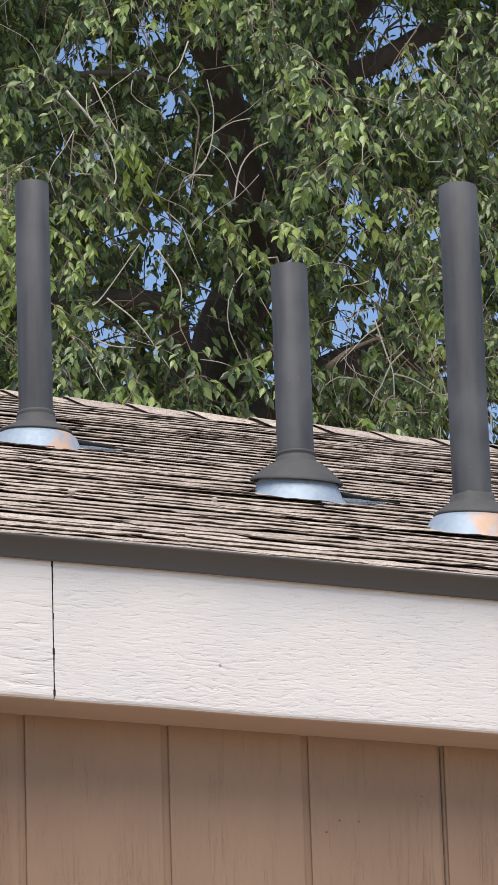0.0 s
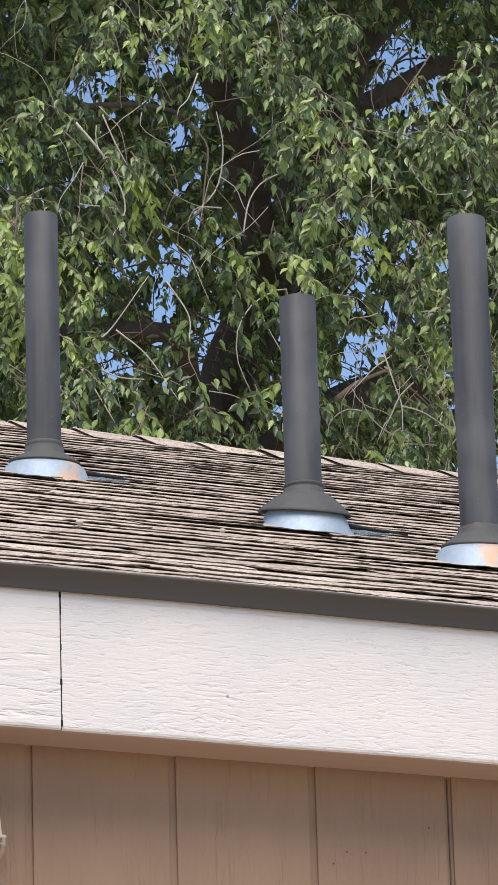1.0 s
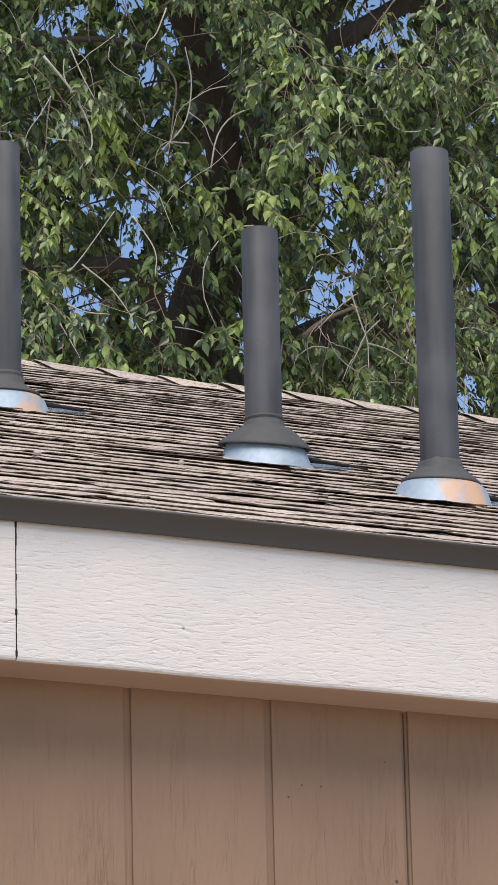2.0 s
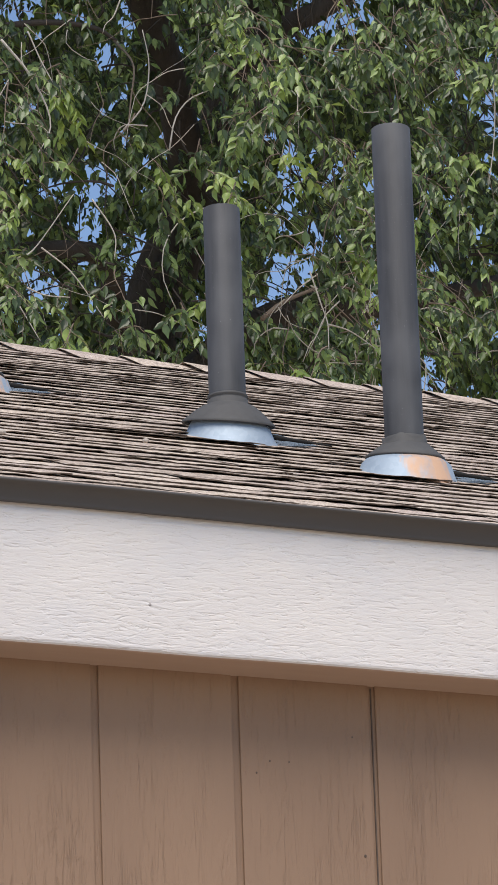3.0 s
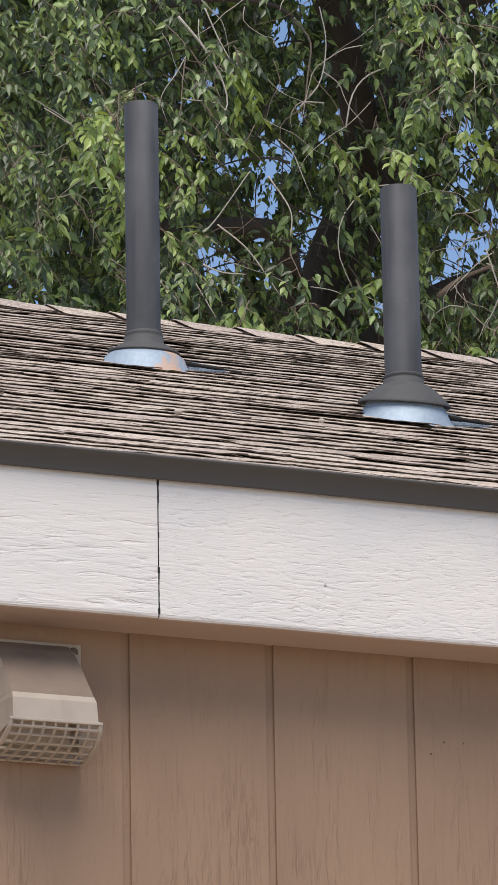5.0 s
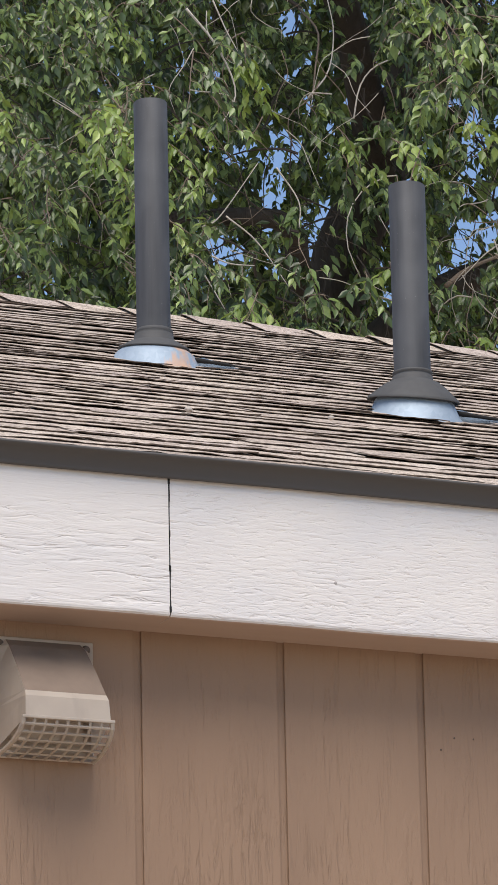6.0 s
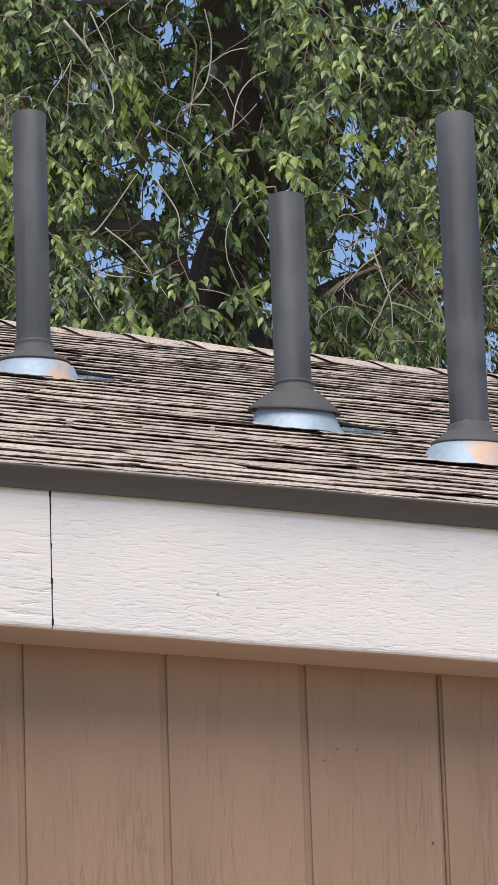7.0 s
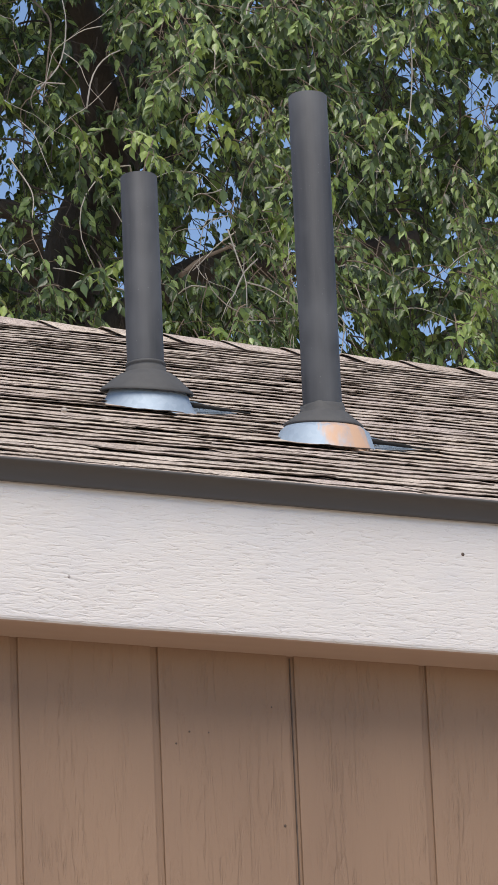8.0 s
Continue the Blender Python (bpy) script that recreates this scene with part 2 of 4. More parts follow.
# fresh green, raised so that some sunlight is in the colour
M_LEAF_NEW_LIT = leaf_material("fresh_sunlit_leaf", ((0.0, (0.16, 0.23, 0.060)), (0.6, (0.26, 0.355, 0.09)), (1.0, (0.38, 0.47, 0.14))), 0.34)
M_GROUND = bounce_ground()


# ---- building helpers ----
def mesh_object(name, bm, materials, parent=None, smooth=False):
    me = bpy.data.meshes.new(name)
    bm.normal_update()
    bm.to_mesh(me)
    bm.free()
    for m in materials if isinstance(materials, (list, tuple)) else [materials]:
        me.materials.append(m)
    if smooth:
        me.polygons.foreach_set("use_smooth", [True] * len(me.polygons))
    ob = new(name, me)
    ob.parent = parent
    return ob


def part(name, bm, material, parent, label="", smooth=False):
    return tagged(mesh_object(name, bm, material, parent, smooth), label)


def thing(name, x, y, z, label, category, group="", kind=""):
    e = new(name)
    e.empty_display_size = 0.1
    e.location = (x, y, z)
    return tagged(e, label, category, group, kind)


def box(lo, hi, bevel=0.0, bm=None):
    own = bm is None
    bm = bm or bmesh.new()
    vs = bmesh.ops.create_cube(bm, size=1.0)["verts"]
    for v in vs:
        v.co = Vector([lo[i] + (v.co[i] + 0.5) * (hi[i] - lo[i]) for i in range(3)])
    if bevel and own:
        bmesh.ops.bevel(bm, geom=list(bm.edges), offset=bevel, segments=2, affect="EDGES", profile=0.6)
    return bm


def lathe(profile, segments=40, cut=None):
    """A turned shape about z from (radius, height) pairs; cut(x, y, h, index) may shift a height."""
    bm = bmesh.new()
    rings = []
    for i, (r, h) in enumerate(profile):
        ring = []
        for k in range(segments):
            a = 2 * math.pi * k / segments
            x, y = r * math.cos(a), r * math.sin(a)
            ring.append(bm.verts.new((x, y, cut(x, y, h, i) if cut else h)))
        rings.append(ring)
    for a, b in zip(rings, rings[1:]):
        for k in range(segments):
            bm.faces.new((a[k], a[(k + 1) % segments], b[(k + 1) % segments], b[k]))
    return bm


def extrude_profile(pts, xs, wobble=None):
    """A closed (y, z) outline drawn along x through the stations xs."""
    bm = bmesh.new()
    rings = []
    for x in xs:
        dy, dz = wobble(x) if wobble else (0, 0)
        rings.append([bm.verts.new((x, y + dy, z + dz)) for y, z in pts])
    n = len(pts)
    for a, b in zip(rings, rings[1:]):
        for k in range(n):
            bm.faces.new((a[k], a[(k + 1) % n], b[(k + 1) % n], b[k]))
    bm.faces.new(rings[0][::-1])
    bm.faces.new(rings[-1])
    bmesh.ops.recalc_face_normals(bm, faces=bm.faces)
    return bm


def tube(points, radii, sides=6, bm=None):
    bm = bm or bmesh.new()
    prev = None
    pts = [Vector(p) for p in points]
    for i, p in enumerate(pts):
        d = (pts[min(i + 1, len(pts) - 1)] - pts[max(i - 1, 0)]).normalized()
        u = d.cross(Vector((0.31, 0.85, 0.42))).normalized()
        w = d.cross(u)
        ring = [bm.verts.new(p + (u * math.cos(2 * math.pi * k / sides) + w * math.sin(2 * math.pi * k / sides)) * radii[i]) for k in range(sides)]
        if prev:
            for k in range(sides):
                bm.faces.new((prev[k], prev[(k + 1) % sides], ring[(k + 1) % sides], ring[k]))
        else:
            bm.faces.new(ring[::-1])
        prev = ring
    bm.faces.new(prev)
    return bm


def curve_points(ctrl, n):
    """Smooth polyline through control points (Catmull-Rom)."""
    c = [Vector(p) for p in ctrl]
    c = [c[0] * 2 - c[1]] + c + [c[-1] * 2 - c[-2]]
    out = []
    segs = len(c) - 3
    for i in range(n):
        t = i / (n - 1) * segs
        k = min(int(t), segs - 1)
        t -= k
        a, b, d, e = c[k:k + 4]
        out.append(0.5 * ((2 * b) + (d - a) * t + (2 * a - 5 * b + 4 * d - e) * t * t + (3 * b - a - 3 * d + e) * t ** 3))
    return out


# ---- the house: sizes ----
Z0 = 2.900            # underside of the fascia
WALL_Y = 0.095        # face of the siding
SLOPE = 5 / 12
EAVE_Y, EAVE_Z = -0.020, 3.115
RIDGE_Y = 2.63
RIDGE_Z = EAVE_Z + SLOPE * (RIDGE_Y - EAVE_Y)
X_LEFT, X_RIGHT = -3.6, 5.4
PITCH = math.atan(SLOPE)
GROOVE_X, GROOVE = -0.0094, 0.2032
BACK_Y = 2 * RIDGE_Y

ground_bm = bmesh.new()
edge = [-900, -300, -120, -60] + [-40 + 80 * i / 30 for i in range(31)] + [60, 120, 300, 900]
gv = [[ground_bm.verts.new((x, y, 0.03 * noise.noise(Vector((x * 0.2, y * 0.2, 0))))) for x in edge] for y in edge]
for j in range(len(edge) - 1):
    for i in range(len(edge) - 1):
        ground_bm.faces.new((gv[j][i], gv[j][i + 1], gv[j + 1][i + 1], gv[j + 1][i]))
tagged(mesh_object("ground", ground_bm, M_GROUND, smooth=True), "unseen ground, pale to bounce light up to the eave", "ground", kind="structure")

# walls: a sheathing with the grooved siding laid on it as single boards
wall_s = tagged(mesh_object("wall_south", box((X_LEFT + 0.3, WALL_Y + 0.0041, 0), (X_RIGHT - 0.3, WALL_Y + 0.13, Z0 + 0.12)), M_SIDING), "tan painted grooved plywood siding wall below the eave", "wall", kind="structure")
for nm, lo, hi in (("wall_north", (X_LEFT + 0.3, BACK_Y - 0.225, 0), (X_RIGHT - 0.3, BACK_Y - 0.105, Z0 + 0.12)),):
    tagged(mesh_object(nm, box(lo, hi), M_SIDING), "tan painted back wall of the house", "wall", kind="structure")
for nm, xa, xb in (("wall_west", X_LEFT + 0.3, X_LEFT + 0.42), ("wall_east", X_RIGHT - 0.42, X_RIGHT - 0.3)):
    bm = bmesh.new()
    outline = [(WALL_Y + 0.131, 0), (BACK_Y - 0.226, 0), (BACK_Y - 0.226, Z0 + 0.12), (RIDGE_Y, RIDGE_Z - 0.10), (WALL_Y + 0.131, Z0 + 0.12)]
    a = [bm.verts.new((xa, y, z)) for y, z in outline]
    b = [bm.verts.new((xb, y, z)) for y, z in outline]
    bm.faces.new(a)
    bm.faces.new(b[::-1])
    for k in range(5):
        bm.faces.new((a[k], b[k], b[(k + 1) % 5], a[(k + 1) % 5]))
    bmesh.ops.recalc_face_normals(bm, faces=bm.faces)
    tagged(mesh_object(nm, bm, M_SIDING), "tan painted gable wall of the house", "wall", kind="structure")

# soffit between the fascia and the wall
tagged(mesh_object("soffit", box((X_LEFT, 0.039, Z0 + 0.003), (X_RIGHT, WALL_Y + 0.010, Z0 + 0.022)), M_SOFFIT), "narrow tan painted soffit board under the eave", "soffit", kind="structure")

# fascia: two boards that meet in a ragged open joint
fascia = thing("fascia", 0, 0, Z0, "white painted rough-sawn fascia boards along the eave", "fascia", kind="structure")


def fascia_board(xa, xb, dz, dy, paint):
    n = max(2, int((xb - xa) / 0.03))
    xs = [xa + (xb - xa) * i / n for i in range(n + 1)]
    h, t, r = 0.196, 0.0385, 0.006
    pts = [(r, 0), (t, 0), (t, h), (0, h), (0, r), (0.0009, 0.0029), (0.0029, 0.0009)]

    def wob(x):
        return dy + 0.0006 * noise.noise(Vector((x * 9, 1, 0))), dz + 0.0010 * noise.noise(Vector((x * 5, 7, 2)))
    bm = extrude_profile(pts, xs, wob)
    for f in bm.faces:
        f.material_index = 1 if f.normal.z < -0.9 else 0
    return part("fascia_board", bm, [paint, M_SOFFIT], fascia)


fascia_board(X_LEFT, -0.0010, 0.0003, 0.0, M_FASCIA_OLD)
fascia_board(0.0009, X_RIGHT, 0.0, 0.0006, M_FASCIA)
# ragged black boxes put the shade of the open joint into colour
bm = bmesh.new()
for i in range(24):
    z = 0.006 + i * 0.0078
    w = 0.0038 * abs(noise.noise(Vector((0, z * 60, 3))))
    box((-0.0010 - w * 0.4, 0.0008 - w * 0.6, z), (0.0009 + w * 0.4, 0.02, z + 0.0079), bm=bm)
part("joint_filler", box((-0.0012, 0.0062, 0.0006), (0.0011, 0.0380, 0.0055)), M_SOFFIT, fascia, "tan filler closing the joint underneath")
part("joint_filler", bm, M_DARK, fascia, "black filler standing for the shade in the open joint")

# nails and specks on the fascia
for x, z, r, nm in ((0.2342, 0.064, 0.0022, "nail_head"), (0.8234, 0.138, 0.0027, "fly_speck")):
    bm = bmesh.new()
    bmesh.ops.create_uvsphere(bm, u_segments=10, v_segments=6, radius=r)
    for v in bm.verts:
        v.co = Vector((v.co.x, v.co.y * 0.5, v.co.z))
    ob = part(nm, bm, M_NAIL if nm == "nail_head" else M_SCREW, fascia, smooth=True)
    ob.location = (x, 0.0008, z)

# drip edge: folded metal with a rolled lip and a kicked hem
drip_pts = [(0.012, EAVE_Z + 0.0035), (EAVE_Y - 0.002, EAVE_Z - 0.0028), (EAVE_Y - 0.0062, EAVE_Z - 0.0048), (EAVE_Y - 0.0068, EAVE_Z - 0.0064), (EAVE_Y - 0.0054, EAVE_Z - 0.0080), (EAVE_Y - 0.0010, EAVE_Z - 0.0092),
            (-0.0160, EAVE_Z - 0.0115), (-0.0118, EAVE_Z - 0.0165), (-0.0075, EAVE_Z - 0.0240), (-0.0064, EAVE_Z - 0.0272), (-0.0060, EAVE_Z - 0.0316), (-0.0052, EAVE_Z - 0.0314),
            (-0.0040, EAVE_Z - 0.0280), (-0.0100, EAVE_Z - 0.0130), (0.012, EAVE_Z - 0.0005)]
xs = [X_LEFT + (X_RIGHT - X_LEFT) * i / 220 for i in range(221)]
tagged(mesh_object("drip_edge", extrude_profile(drip_pts, xs, lambda x: (0.0012 * noise.noise(Vector((x * 1.7, 0, 4))), 0.0016 * noise.noise(Vector((x * 2.3, 5, 4))))), M_DRIP, smooth=True),
       "dark brown metal drip edge along the eave", "drip edge", kind="structure")

# roof decks, under the shingles
def roof_point(x, s, n):
    """A place on the front slope: s up the slope from the eave, n out of it."""
    return Vector((x, EAVE_Y + s * math.cos(PITCH) - n * math.sin(PITCH), EAVE_Z + s * math.sin(PITCH) + n * math.cos(PITCH)))


RUN = (RIDGE_Y - EAVE_Y) / math.cos(PITCH)


def run_at(x):
    """Slope length from the eave to the ridge, shortened towards the east to fit the camera's view."""
    return RUN - 0.125 * min(1.6, max(-1.6, x - 1.2))


STATIONS = (X_LEFT, -0.4, 2.8, X_RIGHT)
roof = thing("roof_south", 0, 0, EAVE_Z, "weathered brown asphalt shingle roof slope with curling edges", "roof", kind="structure")
bm = bmesh.new()
rings = [[bm.verts.new(roof_point(x, s, n)) for s, n in ((0.024, -0.030), (run_at(x), -0.030), (run_at(x), -0.013), (0.024, -0.013))] for x in STATIONS]
for a, b in zip(rings, rings[1:]):
    for k in range(4):
        bm.faces.new((a[k], a[(k + 1) % 4], b[(k + 1) % 4], b[k]))
bm.faces.new(rings[0])
bm.faces.new(rings[-1][::-1])
bmesh.ops.recalc_face_normals(bm, faces=bm.faces)
deck = part("deck", bm, M_TOP, roof)
deck.location = (0, 0, -EAVE_Z)
bm = bmesh.new()
rings = []
for x in STATIONS:
    p = roof_point(x, run_at(x), 0)
    rings.append([bm.verts.new((x, y, z)) for y, z in ((p.y + 0.002, p.z - 0.014), (BACK_Y + 0.02, EAVE_Z), (BACK_Y + 0.02, EAVE_Z - 0.03), (p.y + 0.002, p.z - 0.045))])
for a, b in zip(rings, rings[1:]):
    for k in range(4):
        bm.faces.new((a[k], a[(k + 1) % 4], b[(k + 1) % 4], b[k]))
bm.faces.new(rings[0])
bm.faces.new(rings[-1][::-1])
bmesh.ops.recalc_face_normals(bm, faces=bm.faces)
tagged(mesh_object("roof_north", bm, M_TOP), "brown shingle slope on the back of the house", "roof", kind="structure")


# ---- vent pipes ----
def roof_z(y):
    return EAVE_Z + SLOPE * (y - EAVE_Y)


def vent_pipe(x, y, top, neck, collar, r, label, style):
    """A plumb plastic pipe with its collar and the sheet-metal flashing on the slope."""
    zr = roof_z(y)
    e = thing("vent_pipe", x, y, zr, label, "vent pipe", "plumbing vents on the roof")
    hi = top - zr
    wall = [(r, -0.05), (r, hi - 0.0015), (r - 0.0015, hi), (r - 0.0045, hi), (r - 0.0045, hi - 0.25)]
    part("pipe", lathe(wall, 48), M_PIPE, e, smooth=False).data.polygons.foreach_set("use_smooth", [True] * (48 * 4))
    n0, c0 = neck - zr, collar - zr
    slope_cut = lambda px, py, h, i: h + (py * SLOPE * 0.8 if i == 1 else py * lean if i else py * SLOPE - 0.012)
    lean = 0.22 if style == "bell" else 0.15
    tip = lambda px, py, h, i: h + py * lean * min(1.0, max(0.0, (n0 - h) / (n0 - c0)))
    if style == "bell":
        prof = [(r + 0.0004, n0 + 0.0045), (r + 0.0022, n0 + 0.0038), (r + 0.0026, n0 + 0.0005), (r + 0.0008, n0 - 0.0010), (r + 0.0008, n0 - 0.0030), (r + 0.0028, n0 - 0.0042), (r + 0.0032, n0 - 0.0105),
                (r + 0.0052, n0 - 0.0125), (0.0435, n0 - 0.0155), (0.0540, n0 - 0.0235), (0.0645, n0 - 0.0330), (0.0725, c0 + 0.0022), (0.0745, c0 - 0.0012), (0.0738, c0 - 0.0026), (0.0700, c0 - 0.0010), (0.06, c0 + 0.006), (0.05, n0 - 0.03), (r + 0.001, n0 - 0.02)]
        part("storm_collar", lathe(prof, 56, tip), M_RUBBER, e, "dark rubber bell-shaped storm collar", True)
        cone = [(0.080, 0), (0.070, -0.004), (0.063, c0 - 0.004), (0.052, c0 + 0.010), (r + 0.002, c0 + 0.016)]
    elif style == "ring":
        prof = [(r + 0.0004, n0 + 0.003), (r + 0.0030, n0 + 0.001), (r + 0.0036, n0 - 0.003), (r + 0.0022, n0 - 0.005), (r + 0.0044, n0 - 0.007), (r + 0.0050, n0 - 0.0165), (0.0415, n0 - 0.0195), (0.0525, c0 + 0.0045), (0.0605, c0 + 0.0005), (0.0610, c0 - 0.002), (0.056, c0 - 0.003), (r + 0.001, c0)]
        part("rubber_collar", lathe(prof, 48, tip), M_RUBBER, e, "thin ringed rubber collar", True)
        cone = [(0.082, 0), (0.074, -0.012), (0.067, c0 - 0.012), (0.057, c0 - 0.003), (r + 0.002, c0 - 0.001)]
    else:
        prof = [(r + 0.0006, n0 + 0.002), (r + 0.0042, n0 - 0.001), (r + 0.0036, n0 - 0.010), (r + 0.010, c0 + 0.016), (0.055, c0 + 0.004), (0.0605, c0), (0.061, c0 - 0.003), (0.056, c0 - 0.004), (r + 0.001, c0)]

        def pleat(px, py, h, i):
            return tip(px, py, h, i) + (0.004 * math.sin(5 * math.atan2(py, px)) if i in (1, 2) else 0)
        part("rubber_boot", lathe(prof, 60, pleat), M_RUBBER, e, "puckered black rubber boot", True)
        cone = [(0.083, 0), (0.075, -0.010), (0.068, c0 - 0.012), (0.058, c0 - 0.003), (r + 0.002, c0 - 0.001)]
    dome = lathe(cone, 56, slope_cut)
    for k, v in enumerate(dome.verts):
        v.co.y -= (0.008 if style == "bell" else 0.006) * (1.0, 0.85, 0.5, 0.15, 0.0)[k // 56]
        v.co.z -= SLOPE * (0.008 if style == "bell" else 0.006) * (1.0, 0.85, 0.3, 0.0, 0.0)[k // 56]
    part("flashing", dome, {"ring": M_RUST, "bell": M_GALV, "boot": M_RUST_STREAK}[style], e,
         "galvanised flashing cone with orange rust" if style != "bell" else "clean galvanised flashing cone", True)
    # base sheet of the flashing, its far side lifted off the shingles
    bm = bmesh.new()
    w = 0.135
    grid = []
    for j in range(7):
        row = []
        for i in range(9):
            px, s = -w + 2 * w * i / 8, -0.050 + 0.165 * j / 6
            lift = -0.010 + 0.012 * max(0, px / w - 0.2)
            row.append(bm.verts.new((px, s * math.cos(PITCH) - lift * math.sin(PITCH), s * math.sin(PITCH) + lift * math.cos(PITCH))))
        grid.append(row)
    for j in range(6):
        for i in range(8):
            bm.faces.new((grid[j][i], grid[j][i + 1], grid[j + 1][i + 1], grid[j + 1][i]))
    bmesh.ops.solidify(bm, geom=list(bm.faces), thickness=0.0012)
    part("base_sheet", bm, M_GALV, e, "thin sheet-metal base")
    # black strip added where the gap over the sheet lies in shade
    gap_line = [(0.060 + 0.100 * i / 7, (-0.030 - 0.012 * i / 7) * math.cos(PITCH) - 0.004, (-0.030 - 0.012 * i / 7) * math.sin(PITCH) + 0.004 - 0.004 * i / 7) for i in range(8)]
    part("tar_bead", tube(gap_line, [0.0042 - 0.0030 * i / 7 + 0.0005 * math.sin(i * 2.1) for i in range(8)], 8), M_DARK, e, "black strip standing for the shaded gap at the flange", True)
    return e


vent_pipe(0.587, 1.507, 4.2075, 3.7965, 3.7660, 0.0289, "tall weathered black vent pipe with ringed collar and rusty flashing", "ring")
vent_pipe(0.817, 0.978, 3.908, 3.590, 3.548, 0.0295, "short weathered black vent pipe with a bell-shaped storm collar", "bell")
vent_pipe(0.955, 0.645, 3.9447, 3.440, 3.4125, 0.0300, "tallest weathered black vent pipe with puckered boot and rusty flashing", "boot")

# pebbles lying on the shingles
for x, y, r in ((0.2556, 0.55, 0.006), (0.5219, 0.6414, 0.005)):
    bm = bmesh.new()
    bmesh.ops.create_icosphere(bm, subdivisions=2, radius=r)
    for v in bm.verts:
        v.co *= 1 + 0.25 * noise.noise(v.co * 180 + Vector((x * 50, 0, 0)))
        v.co.z *= 0.7
    ob = tagged(mesh_object("pebble", bm, M_STONE, smooth=True), "small pale pebble lying on the roof shingles", "pebble")
    ob.location = (x, y, roof_z(y) + 0.006)


# ---- vent hood on the wall ----
def vent_hood():
    x0, x1, zb, zt = -0.2125, -0.0735, 2.7228, 2.8802
    cx = (x0 + x1) / 2
    e = thing("vent_hood", cx, WALL_Y, (zb + zt) / 2, "cream plastic vent hood with square-mesh grille on the siding", "vent hood")
    w, h = (x1 - x0) / 2, (zt - zb) / 2
    part("back_plate", box((-w, -0.006, -h), (w, -0.0005, h), 0.0015), M_HOOD, e)
    # hood shell: sloping top, upright front lip, flared cheeks
    prof = [(-0.006, h - 0.004), (-0.022, h - 0.015), (-0.054, 0.030), (-0.088, -0.010), (-0.094, -0.018), (-0.097, -0.046)]
    bm = bmesh.new()
    th = 0.0025
    outer, inner = [], []
    for i, (y, z) in enumerate(prof):
        hw = w * (0.74 + 0.09 * i / (len(prof) - 1))
        outer.append((bm.verts.new((-hw, y, z)), bm.verts.new((hw, y, z))))
        inner.append((bm.verts.new((-hw + th, y + th, z - th)), bm.verts.new((hw - th, y + th, z - th))))
    foot_l = [bm.verts.new((-w * 0.94, -0.006, z)) for y, z in prof[1:]] 
    foot_r = [bm.verts.new((w * 0.94, -0.006, z)) for y, z in prof[1:]]
    low_l, low_r = bm.verts.new((-w * 0.95, -0.006, -h + 0.006)), bm.verts.new((w * 0.95, -0.006, -h + 0.006))
    # the upper slope faces take the dust stain and the painted eave shade
    for i, (a, b) in enumerate(zip(outer, outer[1:])):
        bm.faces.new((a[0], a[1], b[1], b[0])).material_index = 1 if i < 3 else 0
    for a, b in zip(inner, inner[1:]):
        bm.faces.new((a[1], a[0], b[0], b[1]))
    bm.faces.new((outer[-1][0], outer[-1][1], inner[-1][1], inner[-1][0]))
    left = [o[0] for o in outer]
    right = [o[1] for o in outer]
    for edge_, foot, low in ((left, foot_l, low_l), (right, foot_r, low_r)):
        bm.faces.new((edge_[0], edge_[1], foot[0]))
        for k in range(1, len(edge_) - 1):
            bm.faces.new((edge_[k], edge_[k + 1], foot[k], foot[k - 1]))
        bm.faces.new((edge_[-1], low, foot[-1]))
    bmesh.ops.recalc_face_normals(bm, faces=bm.faces)
    part("hood", bm, [M_HOOD, M_GRIME_SHADE], e)
    # grille: bars across the curved open mouth
    bars = bmesh.new()
    mouth = [(-0.008 - 0.089 * math.cos(a), -0.046 - 0.0340 * math.sin(a)) for a in (math.pi / 12 * k for k in range(7))]
    hw = w * 0.86
    reach = [0.86, 0.87, 0.885, 0.90, 0.92, 0.945, 0.97]
    for i in range(9):
        f = -1 + 2 * i / 8
        tube([(f * w * g, y, z) for g, (y, z) in zip(reach, mouth)], [0.0034 if abs(f) > 0.99 else 0.0021] * len(mouth), 6, bars)
    for g, (y, z) in zip(reach, mouth):
        tube([(-w * g, y, z), (0, y, z), (w * g, y, z)], [0.0021] * 3, 5, bars)
    part("grille", bars, M_HOOD, e, "square-mesh pest grille")
    part("rim", box((-hw - 0.003, -0.100, -0.0485), (hw + 0.003, -0.094, -0.0445), 0.001), M_HOOD, e)
    part("throat", box((-w * 0.7, -0.020, -h * 0.75), (w * 0.7, -0.0062, 0.0)), M_THROAT, e, "pale duct flap behind the grille")
    for sx in (-1, 1):
        bm = bmesh.new()
        bmesh.ops.create_cone(bm, cap_ends=True, segments=10, radius1=0.0062, radius2=0.0042, depth=0.004)
        bmesh.ops.rotate(bm, verts=bm.verts, matrix=Matrix.Rotation(radians(90), 3, "X"))
        ob = part("screw", bm, M_SCREW, e, "rusty screw head")
        ob.location = (sx * (w - 0.010), -0.0078, h - 0.010)
    return e


vent_hood()


# ---- the elm tree behind the house ----
rng = np.random.default_rng(11)
tree = thing("elm_tree", 4.6, 11.2, 0, "large leafy elm tree with drooping sprays behind the house", "tree")


def tree_part(name, bm, material, label="", smooth=True, parent=None):
    ob = part(name, bm, material, parent or tree, label, smooth)
    if parent is None:
        ob.location = (-4.6, -11.2, 0)
    return ob


